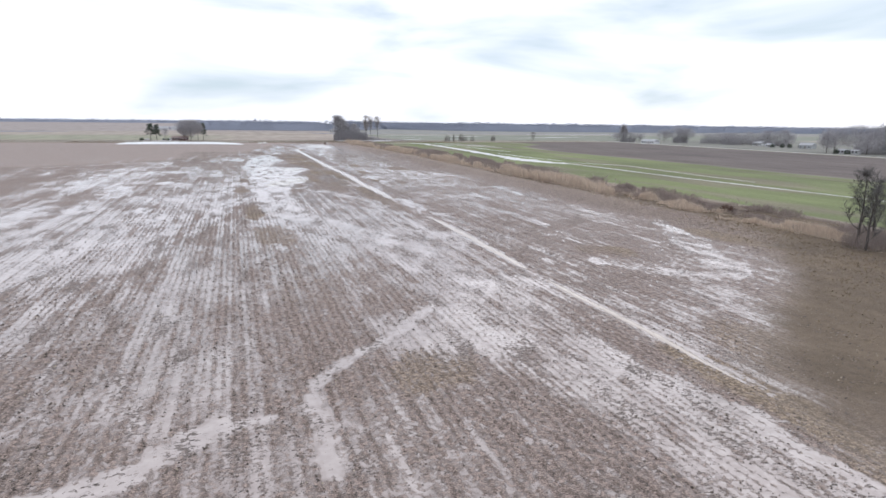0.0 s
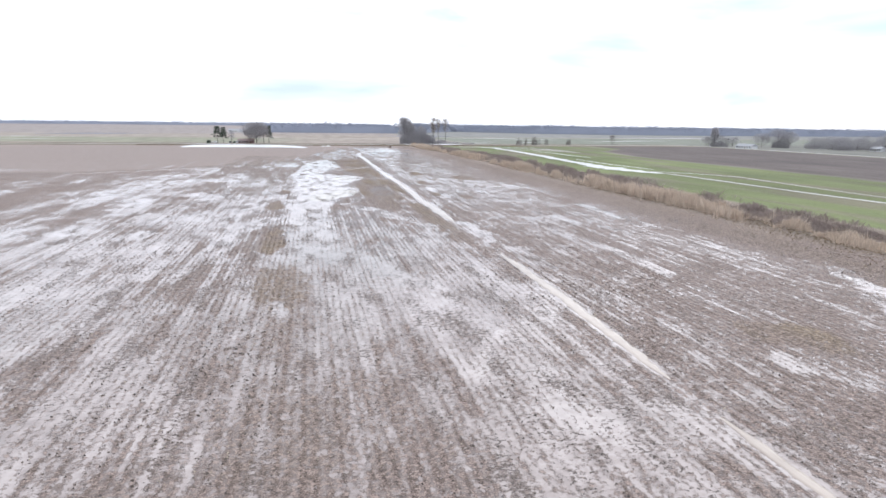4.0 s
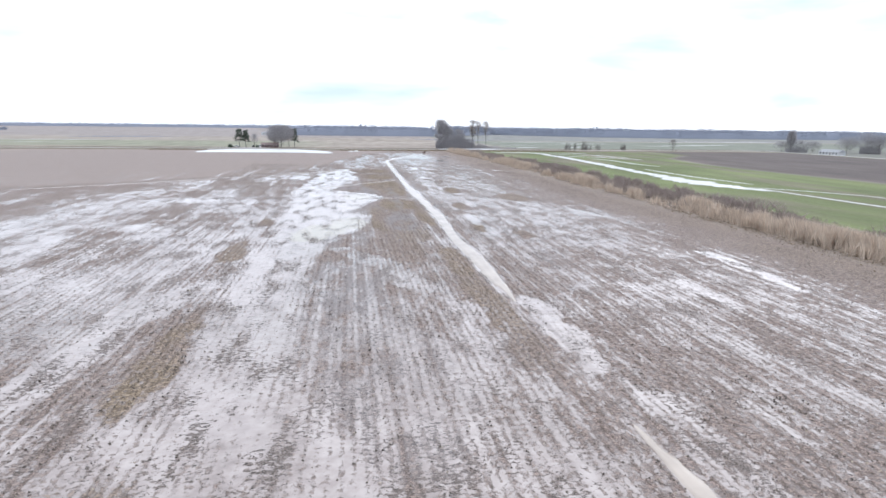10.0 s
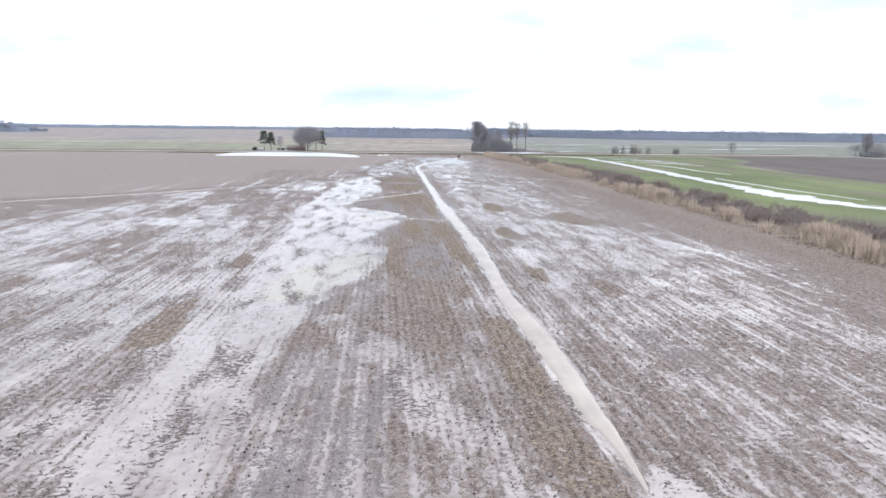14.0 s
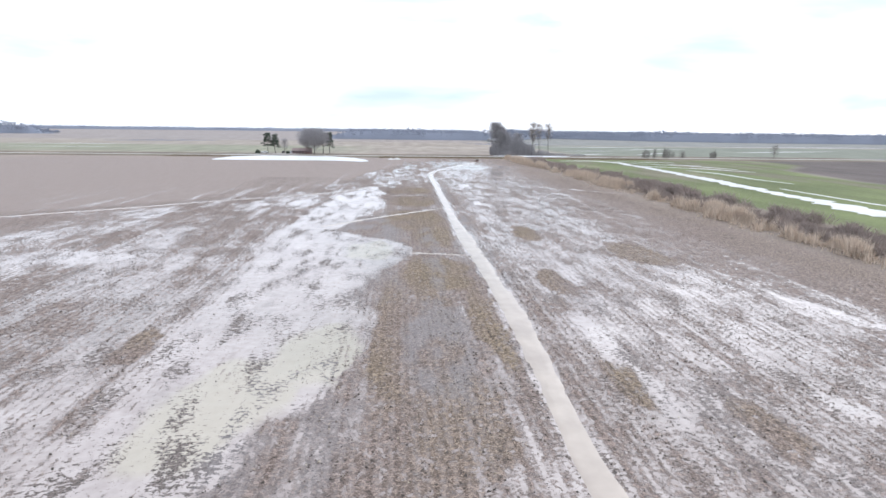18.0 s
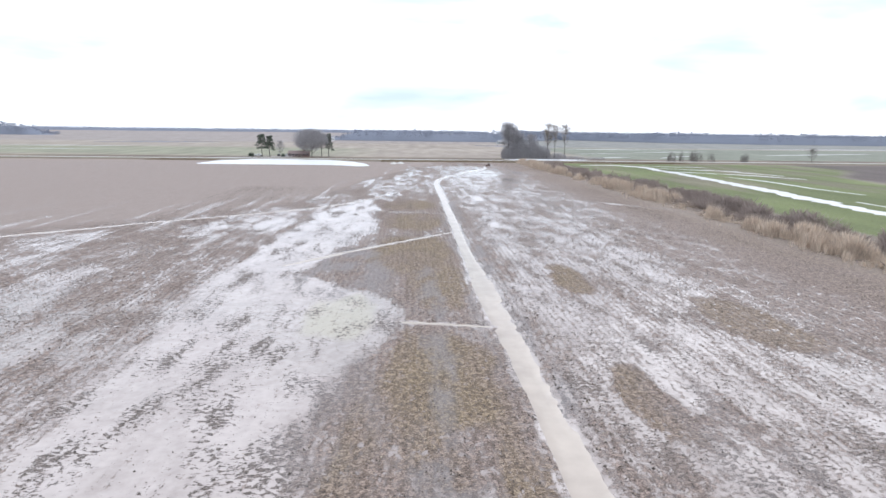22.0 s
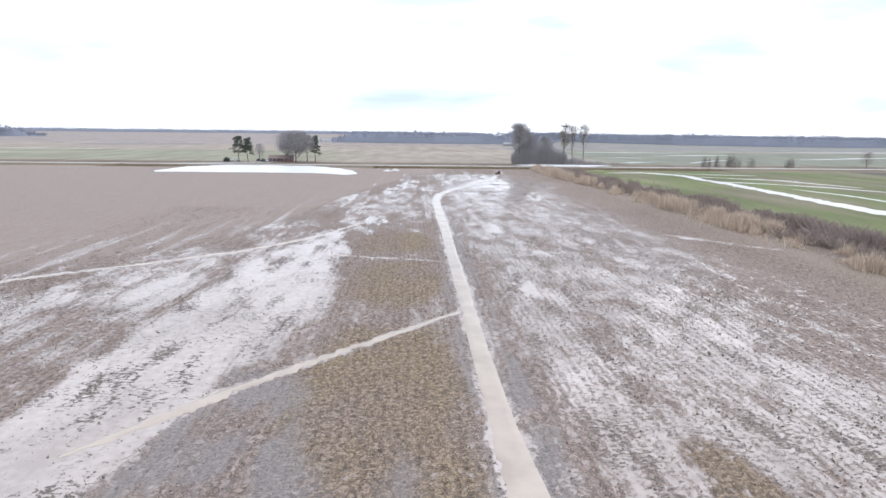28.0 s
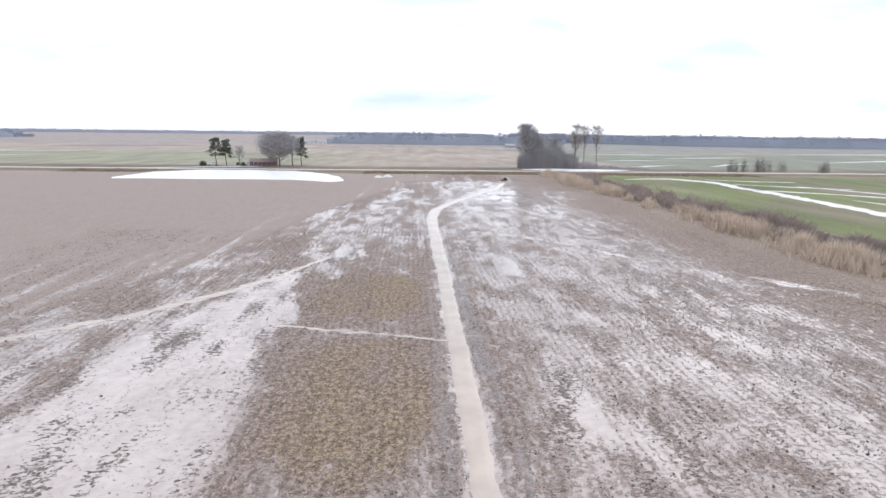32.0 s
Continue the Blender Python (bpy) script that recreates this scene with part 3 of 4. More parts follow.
def build_ground():
    gx = steps((-3100, -1000, 300), (-1000, -300, 70), (-300, -100, 20), (-100, -46, 1.6), (-46, 22, 0.5), (22, 27, 0.25), (27, 80, 0.55), (80, 112, 1.0),
               (112, 240, 2.5), (240, 420, 10), (420, 1000, 60), (1000, 3100, 300))
    gy = steps((-700, -80, 60), (-80, -36, 4), (-36, 330, 0.6), (330, 540, 1.8), (540, 900, 15), (900, 1500, 40), (1500, 3100, 200))
    x, y = np.meshgrid(gx, gy)
    nx, ny = len(gx), len(gy)
    wet, dry, crust = field_wetness(x, y)
    near = smooth(x, -120, -60) * (1 - smooth(x, 84, 92)) * smooth(y, -70, -40) * (1 - smooth(y, 436, 450))
    z = near * (0.05 * (fbm(x / 1.0, y / 9, 51) - 0.5) + 0.07 * (fbm(x / 0.8, y / 0.9, 57) - 0.5) + 0.10 * (fbm(x / 9, y / 25, 53) - 0.5))
    bed = (1 - smooth(line_dist(STREAM, x, y), 0.8, 1.4)) * (1 - smooth(y, 447, 455))
    z = z * (1 - bed) - 0.10 * bed
    for pts in TRIBS.values():
        bed = 1 - smooth(line_dist(pts, x, y) + 0.8 * (fbm(x / 0.9, y / 0.9, 59) - 0.5), 1.0, 2.0)
        z = z * (1 - bed) - 0.06 * bed
    # ditch along the field, shallow drains by the road
    ditch = np.exp(-((x - DITCH_X) / 3.2) ** 2) * (1 - smooth(y, 486, 500))
    z = z - 1.3 * ditch
    z = z - 0.9 * np.exp(-((y - (ROAD_Y - 10)) / 3.0) ** 2) * (1 - smooth(np.abs(x), 330, 370))
    far = np.hypot(x, y - 300)
    z = z - 0.15 * smooth(far, 300, 900)
    # land cover beyond the mud field; far tan, olive, mauve lightened for haze
    def tint(c):
        return np.array(c)[None, None, :]
    tan, green, plough = tint((0.36, 0.305, 0.255)), tint((0.165, 0.19, 0.075)), tint((0.13, 0.104, 0.094))
    brown, olive, mauve_haze = tint((0.225, 0.178, 0.142)), tint((0.29, 0.285, 0.205)), tint((0.32, 0.28, 0.27))
    n = fbm(x / 60, y / 45, 81)[..., None]
    cover = np.broadcast_to(tan, (*x.shape, 3)) * (0.85 + 0.3 * n)
    lay = lambda c, k, m: c * (1 - m[..., None]) + k * m[..., None]
    # fields past the road, in strips, greyed in colour for haze
    cover = lay(cover, olive, smooth(y, 545, 570) * (1 - smooth(y, 700, 760)) * (1 - smooth(x, -80, 10)))
    cover = lay(cover, mauve_haze, smooth(y, 900, 1000) * 0.7)
    cover = lay(cover, tint((0.225, 0.235, 0.185)), smooth(x, 130, 170) * smooth(y, 530, 545) * (1 - smooth(y, 760, 860)))
    cover = lay(cover, tint((0.26, 0.255, 0.235)), smooth(x, 130, 170) * smooth(y, 800, 860))
    # right of the ditch: winter wheat, then bare plough
    rag = x + 6 * (fbm(x / 20, y / 30, 83) - 0.5)
    rag = rag - np.interp(y, [0, 200, 330, 390, 440], [14, 14, 8, 20, 60])
    wheat = smooth(x, 104, 108) * (1 - smooth(rag, 188, 200)) * (1 - smooth(y, 488, 496))
    soilr = smooth(rag, 188, 200) * (1 - smooth(x, 374, 378)) * (1 - smooth(y, 488, 496))
    bald = smooth(fbm(x / 9, y / 60, 85), 0.45, 0.72)[..., None]
    cover = lay(cover, green * (0.7 + 0.6 * n) * (1 - 0.6 * bald) + brown * 0.6 * bald, wheat)
    cover = lay(cover, plough * (0.8 + 0.4 * n), soilr)
    cover = lay(cover, tint((0.21, 0.205, 0.175)) * (0.8 + 0.4 * n), smooth(x, 374, 380) * (1 - smooth(x, 640, 760)) * (y < 545))
    # weedy margins of the ditch, headland before the road
    margin = smooth(x, 79, 88) * (1 - smooth(x, 104, 108)) * (1 - smooth(y, 488, 496))
    margin = np.maximum(margin, smooth(x - np.interp(y, [-60, -20, -12, -5, 0, 10, 26, 42, 60, 90], [14, 18.5, 21, 28, 37, 51, 66, 75, 82, 85]) + 8 * (fbm(x / 5, y / 8, 89) - 0.5), 0, 13) * (1 - smooth(x, 104, 108)) * (y < 120))
    cover = lay(cover, brown * (0.8 + 0.4 * n), margin)
    cover = lay(cover, tint((0.145, 0.107, 0.072)) * (0.7 + 0.6 * fbm(x / 5, y / 7, 87)[..., None]), margin * (1 - smooth(y, 40, 110)) * (x < 104))
    head = smooth(y, 484, 498) * (1 - smooth(y, 540, 550)) * (1 - smooth(np.abs(x - 20), 330, 360))
    cover = lay(cover, tint((0.20, 0.155, 0.115)) * (0.75 + 0.5 * n), head)
    out = 1 - smooth(x, -260, -200) * (1 - smooth(x, 82, 90)) * (1 - smooth(y, 480, 494))
    on = np.clip(np.maximum(out, margin), 0, 1)
    me = bpy.data.meshes.new("ground")
    i = np.arange((ny - 1) * (nx - 1))
    a = i // (nx - 1) * nx + i % (nx - 1)
    quads = np.stack([a, a + 1, a + nx + 1, a + nx], 1).astype(np.int32)
    me.vertices.add(nx * ny)
    me.vertices.foreach_set("co", np.stack([x, y, z], -1).astype(np.float32).ravel())
    me.loops.add(quads.size)
    me.loops.foreach_set("vertex_index", quads.ravel())
    me.polygons.add(len(quads))
    me.polygons.foreach_set("loop_start", np.arange(len(quads), dtype=np.int32) * 4)
    me.update(calc_edges=True)
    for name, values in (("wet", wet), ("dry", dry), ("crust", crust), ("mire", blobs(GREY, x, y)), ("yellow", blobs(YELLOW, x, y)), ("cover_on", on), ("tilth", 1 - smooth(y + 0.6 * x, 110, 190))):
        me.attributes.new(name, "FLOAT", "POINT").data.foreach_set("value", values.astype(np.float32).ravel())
    rgba = np.concatenate([cover, np.ones((*x.shape, 1))], -1)
    me.attributes.new("cover", "FLOAT_COLOR", "POINT").data.foreach_set("color", rgba.astype(np.float32).ravel())
    me.materials.append(M_GROUND)
    me.shade_smooth()
    return tagged(new("ground", me), "muddy brown stubble field with standing rain water", "ground", kind="structure")


build_ground()

# ---- water ----
def water(name, pts, z, mat, label, **kw):
    return tagged(ribbon(name, pts, z, mat, **kw), label, "water", kind="structure")


cut = lambda lo, hi, k=1.0: [(x, y, w * k) for x, y, w in STREAM if lo <= y <= hi]
water("stream_water", [(24.1, 97, 0.12), (24.4, 101, 0.35), *cut(105, 500)], -0.08, M_STREAM, "milky brown flood stream between the stubble rows", seed=3, step=0.35, wobble=0.3, rag=1.3)
water("stream_water", [(23.5, 23, 0.12), *cut(28, 62), (24.4, 69, 0.12)], -0.08, M_STREAM, "milky brown stretch of broken flood stream", seed=13, step=0.35, wobble=0.4, rag=1.3)
water("stream_water", [(22.8, -15, 0.1), (23.1, -11, 0.35), (23.5, -3, 0.42), *cut(0, 12, 0.6), (23.3, 17, 0.1)], -0.08, M_STREAM, "milky brown stretch of shallow flood stream", seed=17, step=0.35, wobble=0.5, rag=1.3)
for seed, key in enumerate(("upper", "middle", "lower", "long")):
    pts = [(x, y, w * (1.0 if key == "long" else 0.55)) for x, y, w in TRIBS[key]]
    water("rill_water", pts, -0.04, M_STREAM, "narrow silty rill crossing the stubble", seed=30 + seed, step=0.2, wobble=1.15, rag=0.9)
def pond(name, xs, near, far, z, label):
    """A sheet of water between two uneven shores."""
    x = np.arange(xs[0], xs[-1] + 0.1, 0.6)
    lo = np.interp(x, xs, near) + 1.2 * (fbm(x / 3, x * 0, 151) - 0.5)
    hi = np.maximum(np.interp(x, xs, far) + 5 * (fbm(x / 6, x * 0, 153) - 0.5), lo + 0.3)
    n = len(x)
    verts = [(x[i], lo[i] + (hi[i] - lo[i]) * j / 4, z) for j in range(5) for i in range(n)]
    faces = [(j * n + i, j * n + i + 1, j * n + n + i + 1, j * n + n + i) for j in range(4) for i in range(n - 1)]
    return tagged(new(name, mesh_of(name, verts, faces, M_SKY_FLOOD, True)), label, "water", kind="structure")


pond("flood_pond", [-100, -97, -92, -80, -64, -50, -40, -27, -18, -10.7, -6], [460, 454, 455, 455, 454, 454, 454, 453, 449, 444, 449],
     [464, 496, 498, 510, 509, 507, 505, 498, 486, 472, 453], 0.05, "wide flooded corner of the field, coloured as reflected white sky")
WHEAT_WATER = [
    [(113, 468, 0.6), (124, 472, 1.8), (136, 473, 3.0), (146, 458, 5.5), (146, 445, 4.0), (144, 432, 3.4), (145, 402, 3.4), (142, 355, 3.6), (137, 300, 4.2), (132.5, 244, 5.5), (133, 228, 7.5), (137, 214, 4.5), (143, 203, 1.0)],
    [(144, 424, 0.8), (154, 418, 1.6), (163, 412, 2.0), (176, 400, 2.2), (188, 380, 1.0)],
    [(150, 448, 0.6), (168, 436, 1.6), (186, 428, 1.0)],
    [(142, 212, 0.5), (144, 170, 0.8), (145, 130, 0.7), (151, 68, 0.8), (152, 20, 0.5)],
    [(141, 216, 0.3), (152, 205, 0.6), (163, 188, 0.4), (160, 147, 0.3), (159, 110, 0.2)],
    [(147, 300, 0.5), (146, 260, 1.0), (150, 225, 0.6)],
    [(158, 392, 0.6), (163, 370, 1.6), (162, 340, 1.2), (165, 318, 0.5)],
    [(172, 440, 0.5), (182, 418, 1.8), (190, 398, 0.8)],
    [(150, 470, 0.6), (166, 462, 1.5), (184, 458, 0.8)],
]
for seed, pts in enumerate(WHEAT_WATER):
    water("tramline_water", [(x, y, w * 0.75) for x, y, w in pts], 0.06, M_POND, "flooded wheel track in green winter wheat", seed=60 + seed, wobble=0.6, step=1.5)
water("drain_water", [(79, 525, 3), (84, 526, 7), (100, 526, 8.5), (122, 526, 8), (137, 526, 3)], 0.37, M_SKY_FLOOD, "strip of white flood water across the road verge", seed=80, step=2, wobble=0.15)
for seed, (x0, y0, x1, y1, w) in enumerate([(-330, 640, -250, 648, 2), (150, 560, 190, 585, 3), (205, 570, 260, 620, 3), (160, 640, 215, 650, 3), (230, 690, 320, 720, 4), (180, 760, 300, 770, 5),
                                            (330, 640, 480, 700, 4), (-380, 720, -260, 735, 3), (420, 820, 700, 860, 6)]):
    water("field_water", [(x0, y0, 0.5), ((x0 + x1) / 2, (y0 + y1) / 2 + 4, w), (x1, y1, 0.5)], 0.02, M_POND, "distant flooded strip in a field", seed=90 + seed, step=4)

# ---- roads ----
def road(name, axis, at, lo, hi, half, top, label):
    """A low embankment with a crowned carriageway and grassy shoulders."""
    prof = [(-half - 3.2, -0.35), (-half - 0.3, top), (half + 0.3, top), (half + 3.2, -0.35)]
    s = np.arange(lo, hi + 1, 12.0)
    base = tagged(new(name, None), label, "road", kind="structure")
    for pn, pr, mat in (("embankment", prof, M_VERGE), ("carriageway", [(-half, top + 0.02), (0, top + 0.08), (half, top + 0.02)], M_ROAD)):
        verts, faces = [], []
        for k, t in enumerate(s):
            for o, z in pr:
                verts.append((t, at + o, z) if axis == "x" else (at + o, t, z))
        m = len(pr)
        for k in range(len(s) - 1):
            for j in range(m - 1):
                a = k * m + j
                faces.append((a, a + m, a + m + 1, a + 1) if axis == "y" else (a, a + 1, a + m + 1, a + m))
        part(pn, mesh_of(pn, verts, faces, mat), base)
    return base


road("road", "x", ROAD_Y, -900, SIDE_X + 3, 3.4, 0.25, "pale country road on a low grassy bank")
road("road", "y", SIDE_X, 60, ROAD_Y + 3, 2.6, 0.3, "pale country road beside ploughed ground")

# ---- plants ----
def raw_mesh(name, co, tri, material, shade=False):
    """A triangle mesh from arrays."""
    me = bpy.data.meshes.new(name)
    me.vertices.add(len(co))
    me.vertices.foreach_set("co", np.asarray(co, np.float32).ravel())
    me.loops.add(tri.size)
    me.loops.foreach_set("vertex_index", np.asarray(tri, np.int32).ravel())
    me.polygons.add(len(tri))
    me.polygons.foreach_set("loop_start", np.arange(len(tri), dtype=np.int32) * 3)
    me.update(calc_edges=True)
    me.materials.append(material)
    if shade:
        me.shade_smooth()
    return me


def tubes(name, p0, p1, r0, r1, material):
    """Tapered three-sided stems between point arrays."""
    p0, p1, r0, r1 = (np.asarray(a, float) for a in (p0, p1, r0, r1))
    d = p1 - p0
    d /= np.linalg.norm(d, axis=1, keepdims=True) + 1e-9
    ref = np.where(np.abs(d[:, 2:3]) > 0.9, [[1.0, 0, 0]], [[0, 0, 1.0]])
    a = np.cross(d, ref)
    a /= np.linalg.norm(a, axis=1, keepdims=True)
    b = np.cross(d, a)
    ring = [np.cos(k) * a + np.sin(k) * b for k in (0, 2.094, 4.189)]
    co = np.stack([p0 + r * r0[:, None] for r in ring] + [p1 + r * r1[:, None] for r in ring], 1)
    n = len(p0)
    t = np.array([(0, 1, 4), (0, 4, 3), (1, 2, 5), (1, 5, 4), (2, 0, 3), (2, 3, 5)])
    return raw_mesh(name, co.reshape(-1, 3), (t[None] + 6 * np.arange(n)[:, None, None]).reshape(-1, 3), material)


def grow(seed, height, spread, clear=0.3, boughs=9, twigs=900, lean=0.3, girth=1.0):
    """Stems of a bare tree: (start, end, radius, end radius) for limbs and for twigs."""
    g = np.random.default_rng(seed)
    limbs, ends = [], []
    r = height * 0.021 * girth
    p, q = np.zeros(3), None
    for k in range(6):
        q = p + np.array([*(g.normal(0, 0.022 * height, 2) * lean), height * 0.145])
        limbs.append((p, q, r * (1 - k * 0.14), r * (1 - (k + 1) * 0.14)))
        p = q
    top = p
    for k in range(boughs):
        h = clear + (0.85 - clear) * (k + g.random()) / boughs
        z = h * height
        s = limbs[min(5, int(z / (height * 0.145)))]
        f = np.clip((z - s[0][2]) / (s[1][2] - s[0][2] + 1e-6), 0, 1)
        a = s[0] + f * (s[1] - s[0])
        ang = k * 2.4 + g.normal(0, 0.4)
        reach = spread * (0.55 + 0.6 * g.random()) * np.sin(np.clip((1 - h) / (1 - clear + 0.1), 0.25, 1) * 1.5)
        rise = (height * (0.16 + 0.16 * g.random())) * (1.1 - 0.4 * h)
        rad = r * (0.42 - 0.2 * h)
        for j in range(3):
            e = a + np.array([np.cos(ang) * reach / 3, np.sin(ang) * reach / 3, rise / 3 * (0.7 + 0.3 * j)]) + g.normal(0, 0.03 * spread, 3)
            e[2] = min(e[2], height * 0.9)
            limbs.append((a, e, rad * (1 - j * 0.28), rad * (0.72 - j * 0.28)))
            ends.append((a, e))
            if j:
                for m in range(3):
                    e2 = e + np.array([*g.normal(0, 0.2 * spread, 2), abs(g.normal(0.07, 0.05)) * height])
                    e2[2] = min(e2[2], height * 0.94)
                    limbs.append((e, e2, rad * 0.38, rad * 0.16))
                    ends.append((e, e2))
            a, ang = e, ang + g.normal(0, 0.3)
    ends.append((limbs[4][0], top))
    fine = []
    idx = g.integers(0, len(ends), twigs)
    for i in idx:
        a, b = ends[i]
        s = a + (b - a) * (0.25 + 0.75 * g.random())
        d = g.normal(0, 1, 3) * np.array([1, 1, 0.6]) + np.array([0, 0, 0.75])
        ln = height * (0.045 + 0.06 * g.random())
        e = s + d / np.linalg.norm(d) * ln
        fine.append((s, e, height * 0.0024, height * 0.0011))
        for m in range(2):
            d2 = d / np.linalg.norm(d) + g.normal(0, 0.55, 3)
            s2 = s + (e - s) * (0.4 + 0.5 * g.random())
            fine.append((s2, s2 + d2 * ln * 0.55, height * 0.0017, height * 0.0008))
    return limbs, fine


def bare_tree(name, x, y, height, spread, label, seed, twigs=900, clear=0.3, boughs=9, twig_mat=None, z=0.0, group="", lean=0.3, dome=0, fat=1.0, girth=1.0):
    limbs, fine = grow(seed, height, spread, clear, boughs, twigs, lean, girth)
    if dome:
        g = np.random.default_rng(seed + 9000)
        d = g.normal(0, 1, (dome, 3))
        d /= np.linalg.norm(d, axis=1, keepdims=True)
        rad = g.random((dome, 1)) ** 0.45 * (0.82 + 0.36 * g.random((dome, 1)))
        low = height * (clear + 0.12)
        mid = np.array([0, 0, (low + height) / 2])
        s = mid + d * rad * np.array([spread, spread, (height - low) / 2])
        e = s + (d * 0.6 + g.normal(0, 0.5, (dome, 3)) + np.array([0, 0, 0.5])) * height * 0.055
        fine += [(a, b, height * 0.0024 * fat, height * 0.0010 * fat) for a, b in zip(s, e)]
    base = tagged(new(name, None), label, "tree", group)
    base.matrix_basis = pose(x, y, z - 0.05)
    part("trunk", tubes("trunk", *[[s[k] for s in limbs] for k in range(4)], M_BARK), base)
    part("crown", tubes("crown", *[[s[k] for s in fine] for k in range(4)], twig_mat or M_TWIG), base, "haze of fine bare twigs")
    return base


def tufts(name, centres, radius, count, size, material, seed, flat=0.7):
    """Clumps of small pointed leaves round the centres."""
    g = np.random.default_rng(seed)
    c = np.repeat(np.asarray(centres, float), count, axis=0)
    n = len(c)
    d = g.normal(0, 1, (n, 3))
    d /= np.linalg.norm(d, axis=1, keepdims=True)
    p = c + d * (g.random((n, 1)) ** 0.5) * radius * np.array([1, 1, flat])
    u, w = g.normal(0, 1, (n, 3)), d + g.normal(0, 0.5, (n, 3))
    u /= np.linalg.norm(u, axis=1, keepdims=True)
    w /= np.linalg.norm(w, axis=1, keepdims=True)
    k = size * (0.6 + 0.8 * g.random((n, 1)))
    co = np.stack([p - u * k * 0.4, p + u * k * 0.4, p + w * k], 1)
    return raw_mesh(name, co.reshape(-1, 3), np.arange(3 * n).reshape(-1, 3), material)


def pine(x, y, height, spread, seed, label):
    g = np.random.default_rng(seed)
    base = tagged(new("pine_tree", None), label, "tree", "pines by the house")
    base.matrix_basis = pose(x, y, -0.05)
    stems, heads = [], []
    p = np.zeros(3)
    for k in range(7):
        q = p + np.array([g.normal(0, 0.12), g.normal(0, 0.12), height * 0.14])
        stems.append((p, q, 0.3 - k * 0.036, 0.264 - k * 0.036))
        p = q
    for k in range(22):
        h = 0.36 + 0.62 * k / 21
        a = np.array([0, 0, h * height])
        ang = k * 2.4 + g.normal(0, 0.3)
        reach = spread * (1.15 - h) * (0.7 + 0.6 * g.random()) + 0.3
        e = a + np.array([np.cos(ang) * reach, np.sin(ang) * reach, g.normal(0.3, 0.35)])
        stems.append((a, e, 0.09, 0.03))
        heads += [e, a + (e - a) * 0.65 + np.array([0, 0, 0.3])]
    heads.append(np.array([0, 0, height * 0.98]))
    part("trunk", tubes("trunk", *[[s[k] for s in stems] for k in range(4)], M_BARK), base)
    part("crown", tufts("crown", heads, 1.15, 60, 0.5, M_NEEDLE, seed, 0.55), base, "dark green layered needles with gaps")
    return base


def thicket(name, x, y, rx, ry, height, stems, label, seed, material=None, category="shrub", z=0.0):
    """A stand of bare, twiggy stems."""
    g = np.random.default_rng(seed)
    ang, rad = g.random(stems) * 6.283, np.sqrt(g.random(stems))
    px, py = np.cos(ang) * rad * rx, np.sin(ang) * rad * ry
    hh = height * (0.55 + 0.45 * g.random(stems)) * (1 - 0.35 * rad ** 2)
    p0 = np.stack([px, py, np.zeros(stems)], 1)
    p1 = p0 + np.stack([g.normal(0, 0.10, stems) * hh, g.normal(0, 0.10, stems) * hh, hh], 1)
    seg = [(p0, p1, 0.006 * hh + 0.02, 0.002 * hh + 0.01)]
    for m in range(5):
        f = (0.25 + 0.75 * g.random(stems))[:, None]
        s = p0 + (p1 - p0) * f
        e = s + np.stack([g.normal(0, 0.12, stems) * hh, g.normal(0, 0.12, stems) * hh, 0.2 * g.random(stems) * hh], 1)
        seg.append((s, e, 0.003 * hh + 0.012, np.full(stems, 0.008)))
    me = tubes(name, *[np.concatenate([s[k] for s in seg]) for k in range(4)], material or M_TWIG)
    ob = tagged(new(name, me), label, category)
    ob.matrix_basis = pose(x, y, z - 0.05)
    return ob


def blades(name, x, y, z, height, width, material, seed, lean=0.22, per=3):
    """Upright grass blades in small tussocks at the points given."""
    g = np.random.default_rng(seed)
    x, y, z, height = (np.repeat(a, per) for a in (x, y, z, height))
    n = len(x)
    x, y = x + g.normal(0, 0.13, n), y + g.normal(0, 0.13, n)
    h = height * (0.6 + 0.5 * g.random(n))
    a = g.random(n) * 6.283
    dx, dy = np.cos(a) * width, np.sin(a) * width
    tx, ty = x + g.normal(0, lean, n) * h, y + g.normal(0, lean, n) * h
    co = np.stack([np.stack([x - dx, y - dy, z - 0.1], 1), np.stack([x + dx, y + dy, z - 0.1], 1),
                   np.stack([(x + tx) / 2 + dx * 1.3, (y + ty) / 2 + dy * 1.3, z + h * 0.6], 1), np.stack([tx, ty, z + h], 1)], 1)
    tri = np.array([(0, 1, 2), (0, 2, 3)])[None] + 4 * np.arange(n)[:, None, None]
    return raw_mesh(name, co.reshape(-1, 3), tri.reshape(-1, 3), material)


# ---- ditch vegetation ----
def ditch_z(x):
    return -1.3 * np.exp(-((x - DITCH_X) / 3.2) ** 2)


